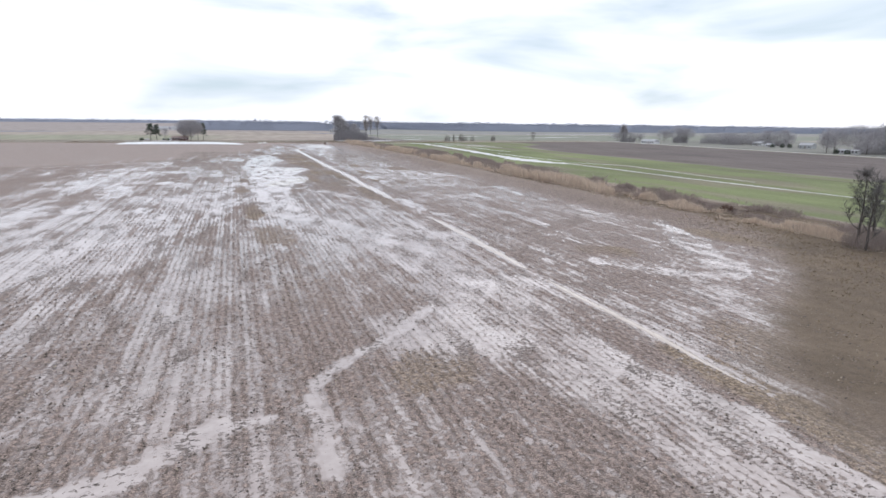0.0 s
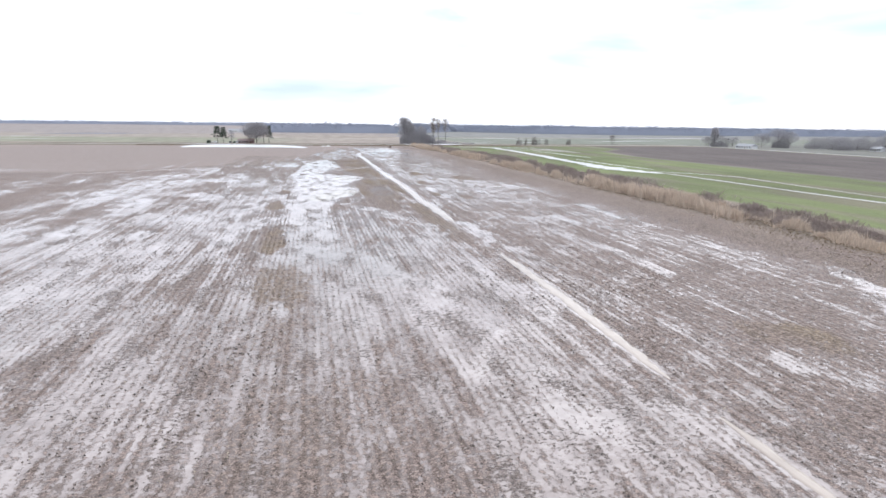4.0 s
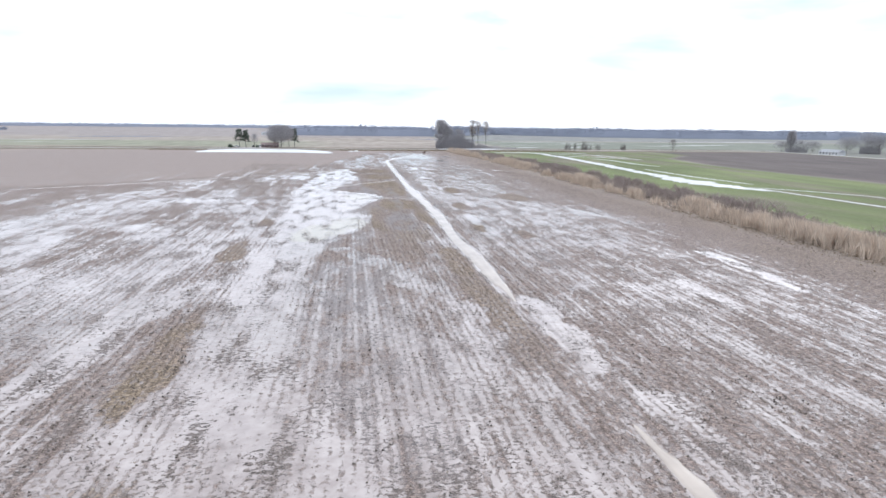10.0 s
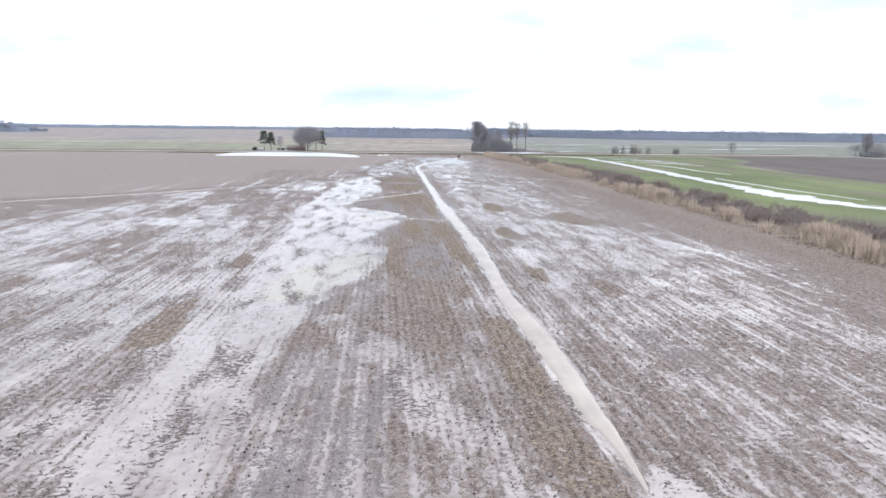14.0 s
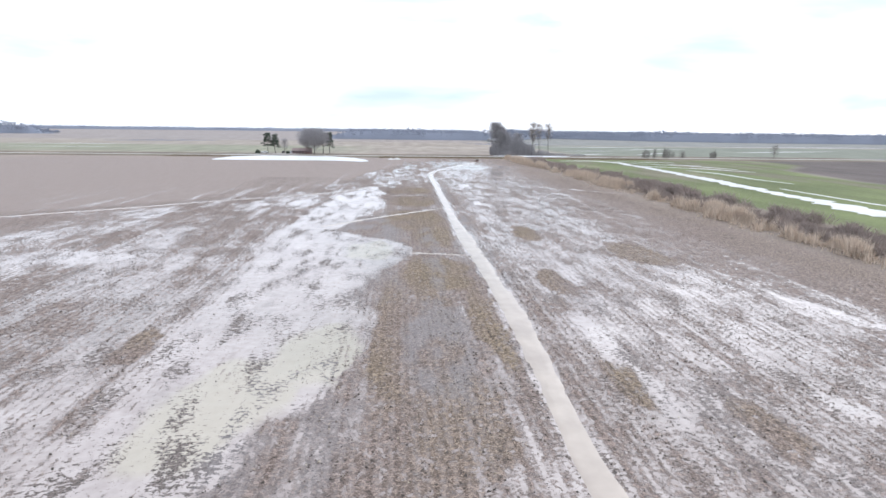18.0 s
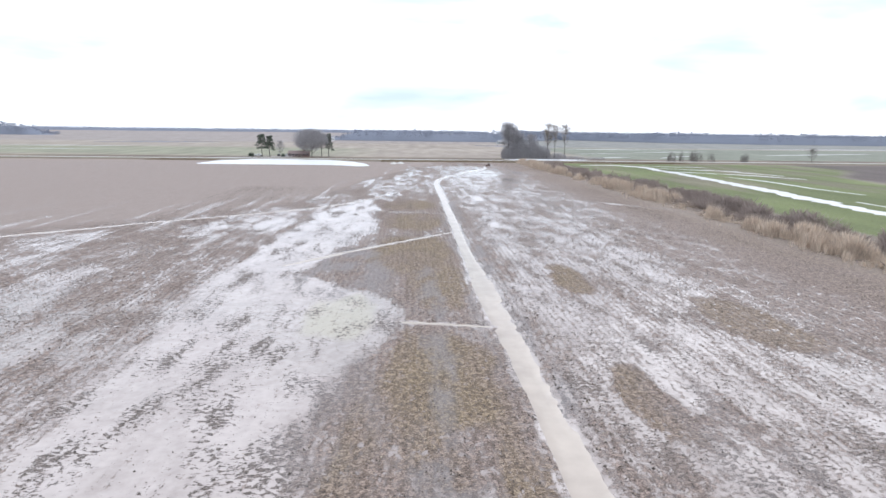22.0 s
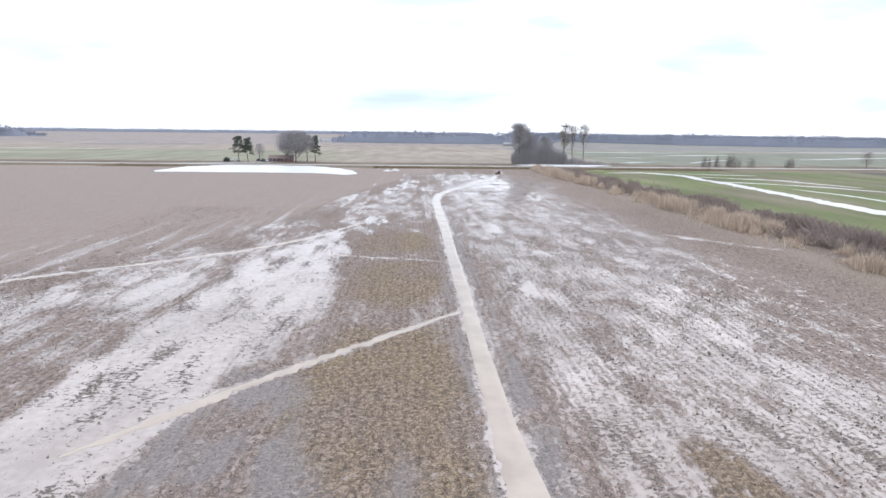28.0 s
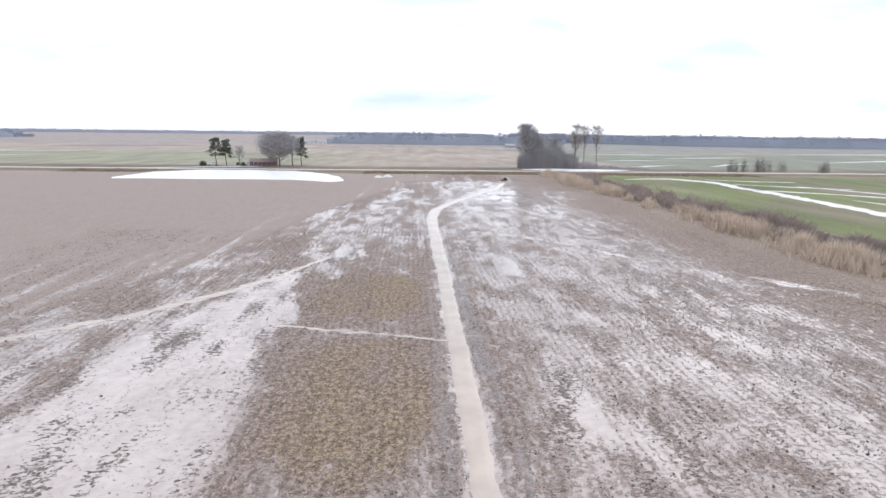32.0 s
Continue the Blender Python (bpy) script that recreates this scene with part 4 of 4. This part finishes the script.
def reeds():
    g = np.random.default_rng(5)
    n = 62000
    y = -10 + 500 * g.random(n) ** 1.15
    mid = 88.4 + 3.6 * (fbm(y / 22, y * 0, 101) - 0.5) - 3.5 * smooth(y, 330, 440)
    x = mid + g.normal(0, 1.9, n)
    clumps = fbm(x / 2.6, y / 4.5, 103) + 0.5 * (fbm(y / 30, y * 0, 102) - 0.5) + 0.12 * smooth(y, 70, 130)
    keep = clumps + 0.05 * g.normal(0, 1, n) > 0.55
    x, y, clumps = x[keep], y[keep], clumps[keep]
    h = (0.35 + 2.7 * smooth(clumps, 0.5, 0.85)) * (0.5 + 0.5 * smooth(y, 40, 130)) * (0.75 + 0.5 * g.random(len(x)))
    tagged(new("dry_reeds", blades("dry_reeds", x, y, ditch_z(x), h, 0.021, M_REED, 6, 0.15, 6)),
           "dense straw-coloured dead reeds along the ditch", "reeds", kind="stuff")
    n = 60000
    y = -30 + 525 * g.random(n)
    x = 98 + g.normal(0, 3.6, n) - 3.5 * smooth(y, 330, 440)
    keep = fbm(x / 4, y / 9, 107) > 0.42
    x, y = x[keep], y[keep]
    h = (0.5 + 2.3 * smooth(fbm(x / 3.5, y / 7, 109), 0.3, 0.75)) * (0.6 + 0.4 * smooth(y, 60, 200)) * (0.6 + 0.6 * g.random(len(x)))
    tagged(new("ditch_brush", blades("ditch_brush", x, y, ditch_z(x), h, 0.016, M_BRUSH, 8, 0.34, 6)),
           "dark leafless brambles and brush in the ditch", "brush", kind="stuff")
    n = 14000
    y = -30 + 200 * g.random(n) ** 1.3
    edge = np.interp(y, [-60, -20, 0, 15, 50, 90, 200], [28, 36, 47, 60, 79, 84, 85])
    x = edge + (90 - edge) * g.random(n) ** 0.75 + g.normal(0, 2.5, n)
    tagged(new("rank_grass", blades("rank_grass", x, y, ditch_z(x), 0.06 + 0.22 * fbm(x / 2, y / 3, 111), 0.05, M_GRASS, 9, 1.3, 2)),
           "flattened brown rank grass beside the ditch", "grass", kind="stuff")
    # weeds on the road bank
    n = 9000
    x = -140 + 330 * g.random(n)
    y = 488 + 22 * g.random(n)
    open_bank = (np.abs(x + 52) > 50) | (y > 511)
    x, y = x[open_bank], y[open_bank]
    zz = -0.9 * np.exp(-((y - (ROAD_Y - 10)) / 3.0) ** 2)
    tagged(new("bank_weeds", blades("bank_weeds", x, y, zz, 0.2 + 0.7 * fbm(x / 6, y / 4, 113), 0.06, M_GRASS, 10, 0.5, 3)),
           "dark brown weeds below the road bank", "weeds", kind="stuff")


M_GRASS = island("rank_grass", (0.16, 0.118, 0.075), (0.31, 0.235, 0.15))
reeds()
for k, (x, y, h) in enumerate([(82, 17.5, 10.5), (84, 20.5, 13), (86.5, 16, 11), (90, 22, 11.5), (94.5, 19, 12.5)]):
    bare_tree("ditch_tree", x, y, h, 2.6, "slim leafless tree growing from the ditch bank", 200 + k, 420, 0.14, 9, M_DARK_TWIG, group="trees on the ditch bank", girth=1.2)
thicket("ditch_bush", 85, 19, 4.5, 4, 3.4, 420, "dark tangled bare bush round slim trees", 228, M_BRUSH)
thicket("ditch_bush", 94, 58, 1.8, 1.4, 3.0, 220, "reddish brown dead bush beside the reeds", 229, M_RUST, z=-1.1)
for k, (x, y, h) in enumerate([(93, 118, 2.6), (91, 205, 2.8), (95, 262, 2.6), (92.5, 336, 2.8), (88, 392, 3.0), (90, 432, 3.0), (86, 458, 2.6)]):
    thicket("ditch_bush", x, y, 3.2, 7, h, 220, "low tangled bare bush in the ditch", 230 + k, M_BRUSH, z=-0.7)

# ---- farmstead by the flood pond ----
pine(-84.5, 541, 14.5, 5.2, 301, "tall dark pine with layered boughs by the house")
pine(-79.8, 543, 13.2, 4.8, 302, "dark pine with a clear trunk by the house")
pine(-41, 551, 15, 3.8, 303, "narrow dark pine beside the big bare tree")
bare_tree("yard_tree", -73, 543, 11, 3.4, "small grey leafless tree in the yard", 310, 300, 0.2, 9, dome=900)
bare_tree("yard_tree", -51.5, 543.5, 18.5, 11.5, "broad leafless shade tree with a dense rounded crown", 311, 2200, 0.10, 15, dome=4200, fat=1.4)
bare_tree("yard_tree", -57, 549, 17.5, 8, "leafless shade tree behind the house", 312, 1000, 0.14, 12, dome=2600, fat=1.4)
bare_tree("yard_tree", -45.5, 548, 16, 5.5, "leafless tree with a straight trunk", 313, 700, 0.3, 11, dome=1700)
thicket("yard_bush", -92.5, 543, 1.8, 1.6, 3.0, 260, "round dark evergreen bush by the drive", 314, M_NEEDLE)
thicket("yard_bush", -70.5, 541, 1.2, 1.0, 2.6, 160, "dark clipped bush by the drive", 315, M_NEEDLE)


def house(name, x, y, sx, sy, wall_h, roof_h, turn, wall_mat, roof_mat, label, windows=4, porch=False, chimney=True):
    """A single-storey house with a gable roof, windows and a door on its front (-y)."""
    base = tagged(new(name, None), label, "house")
    base.matrix_basis = pose(x, y, 0, 0, 0, turn)
    part("wall", box("wall", wall_mat, sx, sy, wall_h, 0, 0, -0.2), base)
    o = 0.45
    hx, hy, z0, z1 = sx / 2 + o, sy / 2 + o, wall_h - 0.25, wall_h + roof_h
    v = [(-hx, -hy, z0), (hx, -hy, z0), (hx, hy, z0), (-hx, hy, z0), (-hx, 0, z1), (hx, 0, z1),
         (-hx, -hy, z0 - 0.16), (hx, -hy, z0 - 0.16), (hx, hy, z0 - 0.16), (-hx, hy, z0 - 0.16)]
    f = [(0, 1, 5, 4), (2, 3, 4, 5), (0, 4, 3), (1, 2, 5), (0, 6, 7, 1), (1, 7, 8, 2), (2, 8, 9, 3), (3, 9, 6, 0), (6, 9, 8, 7)]
    roof = part("roof", mesh_of("roof", v, f, roof_mat), base)
    if chimney:
        part("chimney", box("chimney", wall_mat, 0.7, 0.7, 1.6, sx * 0.22, 0.3, z1 - 0.9, 0.03), roof)
    slots = windows + 1
    for k in range(slots):
        wx = -sx / 2 + sx * (k + 0.5) / slots
        if k == slots // 2:
            part("door", box("door", M_POLE, 0.95, 0.12, 2.05, wx, -sy / 2 - 0.03, 0.0, 0.02), base, "brown panelled door")
        else:
            win = part("window", box("window", M_WALLW, 1.35, 0.12, 1.3, wx, -sy / 2 - 0.04, 0.9, 0.02), base, "white framed window")
            part("pane", box("pane", M_GLASS, 1.12, 0.06, 1.06, wx, -sy / 2 - 0.085, 1.02), win)
    if porch:
        part("porch_roof", box("porch_roof", roof_mat, sx * 0.5, 2.2, 0.18, -sx * 0.1, -sy / 2 - 1.1, wall_h - 0.4, 0.03), base)
        for k in range(4):
            part("porch_post", box("porch_post", M_WALLW, 0.14, 0.14, wall_h - 0.4, -sx * 0.1 + sx * 0.155 * (k - 1.5), -sy / 2 - 2.0, 0, 0.01), base, "white porch post")
    return base


house("farmhouse", -61, 548, 14, 8.0, 2.4, 1.5, 6, M_BRICK, M_ROOF, "low red-brown brick farmhouse with a brown gable roof", 5, True)


def car(x, y, turn, paint, label, pickup=False):
    """A parked vehicle: body, cabin, panes, wheels and lamps."""
    base = tagged(new("pickup_truck" if pickup else "parked_car", None), label, "vehicle", "vehicles at the farmhouse")
    base.matrix_basis = pose(x, y, 0, 0, 0, turn)
    ln = 5.4 if pickup else 4.6
    part("body", box("body", paint, ln, 1.85, 0.72, 0, 0, 0.38, 0.14, 0.97), base)
    cx, cl = (0.55, 1.9) if pickup else (-0.25, 2.6)
    cabin = part("cabin", box("cabin", paint, cl, 1.66, 0.66, cx, 0, 1.06, 0.1, 0.78), base)
    for s in (-1, 1):
        part("side_window", box("side_window", M_GLASS, cl * 0.78, 0.04, 0.36, cx, s * 0.755, 1.2, 0.01), cabin, "dark glass")
        part("headlight", box("headlight", M_GLASS, 0.06, 0.34, 0.16, ln / 2 - 0.02, s * 0.66, 0.78, 0.01), base, "clear lamp")
        for e in (-1, 1):
            bm = bmesh.new()
            bmesh.ops.create_cone(bm, cap_ends=True, segments=14, radius1=0.34, radius2=0.34, depth=0.22, matrix=pose(e * ln * 0.31, s * 0.86, 0.34, 90))
            wheel = part("wheel", bm_mesh("wheel", bm, M_TYRE), base, "black tyre")
            bm = bmesh.new()
            bmesh.ops.create_cone(bm, cap_ends=True, segments=10, radius1=0.19, radius2=0.17, depth=0.05, matrix=pose(e * ln * 0.31, s * 0.985, 0.34, 90))
            part("rim", bm_mesh("rim", bm, M_GALV), wheel, "steel rim")
    part("windscreen", box("windscreen", M_GLASS, 0.06, 1.3, 0.36, cx + cl * 0.44, 0, 1.18, 0.01), cabin, "dark glass")
    return base


car(-68.5, 545.5, 8, M_PAINT, "white car parked beside the brick farmhouse")
car(-88.5, 546.5, 12, M_PAINT, "white pickup truck parked beneath the pines", True)
car(-74.8, 547, 100, M_DARKP, "dark car parked behind the small yard tree")
tagged(ribbon("driveway", [(-118, 520, 2.0), (-100, 526, 2.2), (-86, 533, 2.6), (-72, 538, 4.5), (-60, 540, 3.0)], 0.05, M_ROAD, 1.5, 0.2, 120),
       "pale gravel drive leading to the farmhouse", "driveway", kind="structure")

# ---- tall clump across the road, with poplars ----
bare_tree("clump_tree", 84.5, 546, 24.5, 6.0, "tall grey leafless tree with a full crown", 320, 1300, 0.2, 14, lean=0.2, dome=1300)
bare_tree("clump_tree", 89, 551, 22, 6.0, "grey leafless tree with a full crown", 321, 1100, 0.2, 13, dome=1200)
bare_tree("clump_tree", 93, 549, 18, 5.5, "grey leafless tree in a tangled clump", 322, 800, 0.1, 12, dome=2000)
bare_tree("clump_tree", 101, 550, 17, 5.5, "grey leafless tree in a tangled clump", 323, 800, 0.1, 12, dome=2000)
for k, (x, y, h) in enumerate([(111.5, 543, 25), (117.5, 544, 24), (125, 545, 24.5), (114, 549, 20)]):
    bare_tree("poplar", x, y, h, 3.2, "tall slender poplar with sparse pale top twigs", 330 + k, 230, 0.36, 15, M_PALE_TWIG, group="poplars by the road", lean=0.5, girth=0.6)
for k, (x, y, rx, h, n) in enumerate([(84.5, 545, 4.5, 10, 520), (92, 545, 6, 14, 820), (101, 545, 7, 13.5, 820), (110, 545, 5, 10, 520), (119, 543, 7, 5, 420), (131, 540, 8, 3.0, 420), (146, 540, 8, 2.0, 320)]):
    thicket("undergrowth", x, y, rx, 4, h, n, "dense grey-brown bare undergrowth below the tall trees", 340 + k)

# ---- row of small trees and lone trees past the wheat ----
for k, (x, y, h, r, n, label) in enumerate([(194, 526, 7.5, 2.8, 75, "small dark many-stemmed bush by the road"), (202, 528, 8.0, 1.8, 42, "narrow bare bush by the road"),
                                            (210, 527, 9.0, 3.2, 90, "tall twiggy bare bush by the road"), (216, 529, 7.0, 2.2, 30, "thin bare bush by the road"),
                                            (223, 528, 7.0, 2.8, 45, "low spreading bare bush by the road"), (246, 526, 6.5, 3.0, 90, "low dark rounded bare bush by the road")]):
    bush = thicket("roadside_bush", x, y, r, r, h, n, label, 360 + k, M_SCRUB)
    tagged(bush, label, "shrub", "bushes along the road")
bare_tree("lone_tree", 291, 522, 10, 3.8, "lone leafless tree by the road", 370, 320, 0.16, 9, M_SCRUB, dome=600)

# ---- hamlet along the side road ----
house("white_house", 391, 454, 17, 8, 2.7, 1.8, -82, M_WALLW, M_ROOFG, "long low white house by the side road", 5, False, False)
house("white_house", 481, 402, 9, 7, 2.6, 1.6, -80, M_WALLW, M_ROOFG, "white house among bare trees", 4)
house("outbuilding", 462, 372, 6, 5, 2.3, 1.1, -80, M_WALLW, M_ROOFG, "white outbuilding beside a row of shrubs", 2, False, False)
house("mobile_home", 415, 262, 14, 5, 2.4, 0.7, -78, M_WALLW, M_ROOFG, "long white mobile home under bare trees", 5, False, False)
house("farm_shed", 470, 340, 11, 8, 3.2, 1.8, -80, M_GALV, M_ROOFG, "grey metal farm shed", 2, False, False)
HAMLET = [(392, 512, 10, 5.5), (400, 500, 11, 6), (396, 506, 19, 3), (408, 494, 10, 5.5), (450, 482, 18, 8.5), (455, 474, 16, 7), (478, 466, 11, 6), (488, 460, 12, 7), (497, 450, 12, 7),
          (505, 438, 13, 7), (512, 425, 12, 7), (500, 410, 15, 8), (505, 395, 16, 8), (494, 380, 12, 6), (402, 270, 16, 5), (424, 280, 19, 9), (432, 268, 21, 10), (440, 255, 21, 10),
          (436, 240, 20, 10), (446, 228, 20, 10), (428, 226, 17, 8), (450, 262, 20, 9), (410, 246, 15, 8), (470, 412, 11, 6), (468, 428, 12, 7), (474, 442, 11, 7), (440, 492, 14, 7), (466, 398, 8, 4)]
for k, (x, y, h, s) in enumerate(HAMLET):
    bare_tree("hamlet_tree", x, y, h, s * 1.3, "grey leafless tree among the far houses", 400 + k, 220, 0.06, 11, dome=2000, fat=2.1, group="trees round the far houses")
for k, (x, y, rx, h) in enumerate([(478, 462, 12, 7), (496, 448, 13, 8), (508, 430, 13, 8), (503, 402, 12, 8), (434, 256, 14, 10), (442, 236, 14, 11), (400, 504, 9, 6), (452, 480, 8, 8), (470, 425, 9, 6)]):
    thicket("hamlet_thicket", x, y, rx, rx, h, 700, "tangled grey thicket below the far trees", 450 + k)
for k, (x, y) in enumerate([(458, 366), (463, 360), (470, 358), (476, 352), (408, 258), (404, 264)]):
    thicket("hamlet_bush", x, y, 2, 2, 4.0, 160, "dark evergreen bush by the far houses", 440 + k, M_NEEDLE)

# ---- drain outlet at the stream's end, white heap ----
def outlet(x, y):
    base = tagged(new("drain_pipe", None), "rusty steel drain pipe set in the field bank", "pipe")
    base.matrix_basis = pose(x, y, 0, 0, 0, -25)
    for nm, mat, r1, r2, d, m in (("riser", M_RUST, 0.75, 0.75, 1.2, pose(0, 0, 0.3)), ("collar", M_RUST, 0.92, 0.92, 0.18, pose(0, 0, 0.85)),
                                  ("outfall", M_RUST, 0.45, 0.45, 3.4, pose(-0.4, -1.4, 0.15, 90, 0, 0)), ("grate", M_TYRE, 0.66, 0.3, 0.3, pose(0, 0, 1.05))):
        bm = bmesh.new()
        bmesh.ops.create_cone(bm, cap_ends=True, segments=18, radius1=r1, radius2=r2, depth=d, matrix=m)
        part(nm, bm_mesh(nm, bm, mat), base)


outlet(59.2, 458.5)


def heap(x, y, rx, ry, h, seed):
    a = np.linspace(0, 6.283, 18, endpoint=False)
    g = np.random.default_rng(seed)
    co, tri = [(0, 0, h)], []
    for k, (f, z) in enumerate([(0.35, 0.8), (0.7, 0.42), (1.0, -0.1)]):
        r = f * (0.85 + 0.3 * g.random(18))
        co += list(zip(np.cos(a) * r * rx, np.sin(a) * r * ry, np.full(18, h * z) + 0.06 * g.random(18)))
    for j in range(18):
        tri.append((0, 1 + j, 1 + (j + 1) % 18))
        for k in range(2):
            p, q = 1 + 18 * k + j, 1 + 18 * k + (j + 1) % 18
            tri += [(p, p + 18, q + 18), (p, q + 18, q)]
    ob = tagged(new("lime_heap", raw_mesh("lime_heap", np.array(co), np.array(tri), M_CONC, True)), "small white heap at the field edge", "heap", "white heaps")
    ob.matrix_basis = pose(x, y, 0)


heap(6.4, 469, 2.1, 1.6, 1.0, 1)
heap(10.2, 472, 2.4, 1.8, 1.2, 2)

# ---- far woods and farm buildings ----
def woods(name, line, height, depth, spacing, label, seed, inner=True):
    """A belt of many bare crowns along a line."""
    g = np.random.default_rng(seed)
    pts = [(x, y, depth) for x, y in line]
    _, length = line_at(pts, np.array([0.0]))
    rows_n = max(4, int(depth / 9))
    n = int(length / spacing) * rows_n
    share = np.sort(g.random(n))
    (cx, cy, _), _ = line_at(pts, share)
    cx, cy = cx + g.normal(0, depth * 0.15, n), cy + (g.random(n) - 0.5) * depth
    h = height * (0.62 + 0.4 * g.random(n)) * (0.8 + 0.4 * fbm(cx / 60, cy / 60, seed)) * (0.25 + 0.75 * smooth(np.minimum(share, 1 - share) * length, 0, 70))
    per = 18
    cx, cy, h = np.repeat(cx, per), np.repeat(cy, per), np.repeat(h, per)
    m = n * per
    z = h * (1 - g.random(m) ** 1.5 * 0.6)
    wide = spacing * (0.35 + 0.8 * (1 - z / h))
    p = np.stack([cx + g.normal(0, 1, m) * wide, cy + g.normal(0, 1, m) * wide, z], -1)
    size = (0.045 + 0.06 * g.random((m, 1))) * height
    co = np.stack([p + g.normal(0, 0.6, (m, 3)) * size * np.array([1, 0.02, 1]) for _ in range(3)], 1)
    co[..., 2] = np.clip(co[..., 2], 0, None)
    tri = np.arange(3 * m).reshape(-1, 3)
    # the close-set trunks inside the belt
    k = max(3, int(length / 12))
    (lx, ly, _), _ = line_at(pts, np.linspace(0, 1, k))
    top = (1.0 if inner else 0.35) * height * (0.6 + 0.25 * fbm(lx / 30, ly / 30, seed + 3)) * smooth(np.minimum(np.linspace(0, 1, k), np.linspace(1, 0, k)) * length, -4, 60)
    off = depth * 0.3
    core = np.concatenate([np.stack([lx, ly - off, 0 * lx], -1), np.stack([lx, ly - off * 0.7, top], -1),
                           np.stack([lx, ly + off * 0.7, top * 0.97], -1), np.stack([lx, ly + off, 0 * lx], -1)])
    q = [(a * k + j, a * k + j + 1, (a + 1) * k + j + 1) for a in range(3) for j in range(k - 1)]
    q += [(a * k + j, (a + 1) * k + j + 1, (a + 1) * k + j) for a in range(3) for j in range(k - 1)]
    tri = np.concatenate([tri, np.array(q) + 3 * m])
    co = np.concatenate([co.reshape(-1, 3), core])
    return tagged(new(name, raw_mesh(name, co.reshape(-1, 3), tri.reshape(-1, 3), M_HAZY_WOODS)), label, "woods", kind="stuff")


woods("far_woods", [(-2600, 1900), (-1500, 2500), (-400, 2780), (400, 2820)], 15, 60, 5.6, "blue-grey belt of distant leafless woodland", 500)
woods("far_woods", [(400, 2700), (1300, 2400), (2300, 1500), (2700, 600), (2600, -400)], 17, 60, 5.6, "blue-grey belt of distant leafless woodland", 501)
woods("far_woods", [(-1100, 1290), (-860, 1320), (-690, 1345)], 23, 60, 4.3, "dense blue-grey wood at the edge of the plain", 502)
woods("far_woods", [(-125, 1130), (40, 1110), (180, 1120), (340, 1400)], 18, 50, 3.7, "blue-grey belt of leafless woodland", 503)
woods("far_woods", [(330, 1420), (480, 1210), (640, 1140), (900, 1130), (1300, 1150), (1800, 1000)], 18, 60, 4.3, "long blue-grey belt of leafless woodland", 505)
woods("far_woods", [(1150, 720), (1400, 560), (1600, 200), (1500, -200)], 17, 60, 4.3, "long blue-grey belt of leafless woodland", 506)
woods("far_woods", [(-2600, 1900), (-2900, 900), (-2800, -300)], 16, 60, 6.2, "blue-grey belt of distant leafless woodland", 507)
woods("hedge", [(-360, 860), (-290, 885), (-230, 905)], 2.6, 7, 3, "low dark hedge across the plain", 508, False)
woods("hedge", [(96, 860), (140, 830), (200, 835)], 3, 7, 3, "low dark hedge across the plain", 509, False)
house("barn", -135, 1105, 24, 10, 3.5, 2.2, 5, M_WALLW, M_ROOFG, "long pale barn before the far woods", 2, False, False)
house("barn", -112, 1098, 14, 9, 3.5, 2.5, 5, M_WALLW, M_ROOFG, "small pale barn before the far woods", 2, False, False)
house("barn", 150, 985, 12, 7, 3.0, 1.8, 10, M_GALV, M_ROOFG, "grey metal barn beyond the hedge", 2, False, False)

# ---- stubble litter on the mud ----
def litter():
    g = np.random.default_rng(11)
    for name, n, lo, hi, y0, y1, smax, mat, label in (
            ("stubble_litter", 150000, -42, 78, -36, 150, 0.16, M_LITTER, "dark trampled stubble and clods on wet mud"),
            ("stubble_litter", 150000, -42, 78, 150, 335, 0.16, M_LITTER, "dark trampled stubble and clods on wet mud"),
            ("straw_litter", 80000, -42, 78, -36, 335, 0.11, M_STRAW, "pale broken straw scattered on mud")):
        x, y = lo + (hi - lo) * g.random(n), y0 + (y1 - y0) * g.random(n)
        row = np.round((x - 0.374) / 0.748) * 0.748 + 0.374 + g.normal(0, 0.14, n)
        x = np.where(g.random(n) < 0.9 - 0.6 * smooth(y, 110, 190), row, x)
        wet, dry, _ = field_wetness(x, y)
        clear = line_dist(STREAM, x, y) < 1.1
        for pts in TRIBS.values():
            clear |= line_dist(pts, x, y) < 1.0
        keep = (g.random(n) > np.clip(wet * 1.1, 0, 0.9)) & ~clear & (fbm(x / 0.9, y / 1.6, 121) > 0.40)
        x, y = x[keep], y[keep]
        m = len(x)
        s = smax * (0.35 + 0.65 * g.random(m) ** 2)
        a = g.random(m) * 6.283
        k = 3
        ring = []
        for j in range(k):
            r = s * (0.7 + 0.7 * g.random(m))
            ring.append(np.stack([x + np.cos(a + j * 2.094) * r, y + np.sin(a + j * 2.094) * r * 0.8, np.full(m, -0.05)], -1))
        top = np.stack([x + g.normal(0, 0.4, m) * s, y + g.normal(0, 0.4, m) * s, s * (0.35 + 0.6 * g.random(m))], -1)
        co = np.stack([*ring, top], 1)
        tri = np.array([(j, (j + 1) % k, k) for j in range(k)])[None] + 4 * np.arange(m)[:, None, None]
        tagged(new(name, raw_mesh(name, co.reshape(-1, 3), tri.reshape(-1, 3), mat)), label, "litter", kind="stuff")


M_LITTER = island("litter", (0.05, 0.04, 0.034), (0.24, 0.195, 0.165), 0.95)
M_STRAW = island("straw", (0.26, 0.21, 0.15), (0.50, 0.43, 0.34), 0.9)
litter()
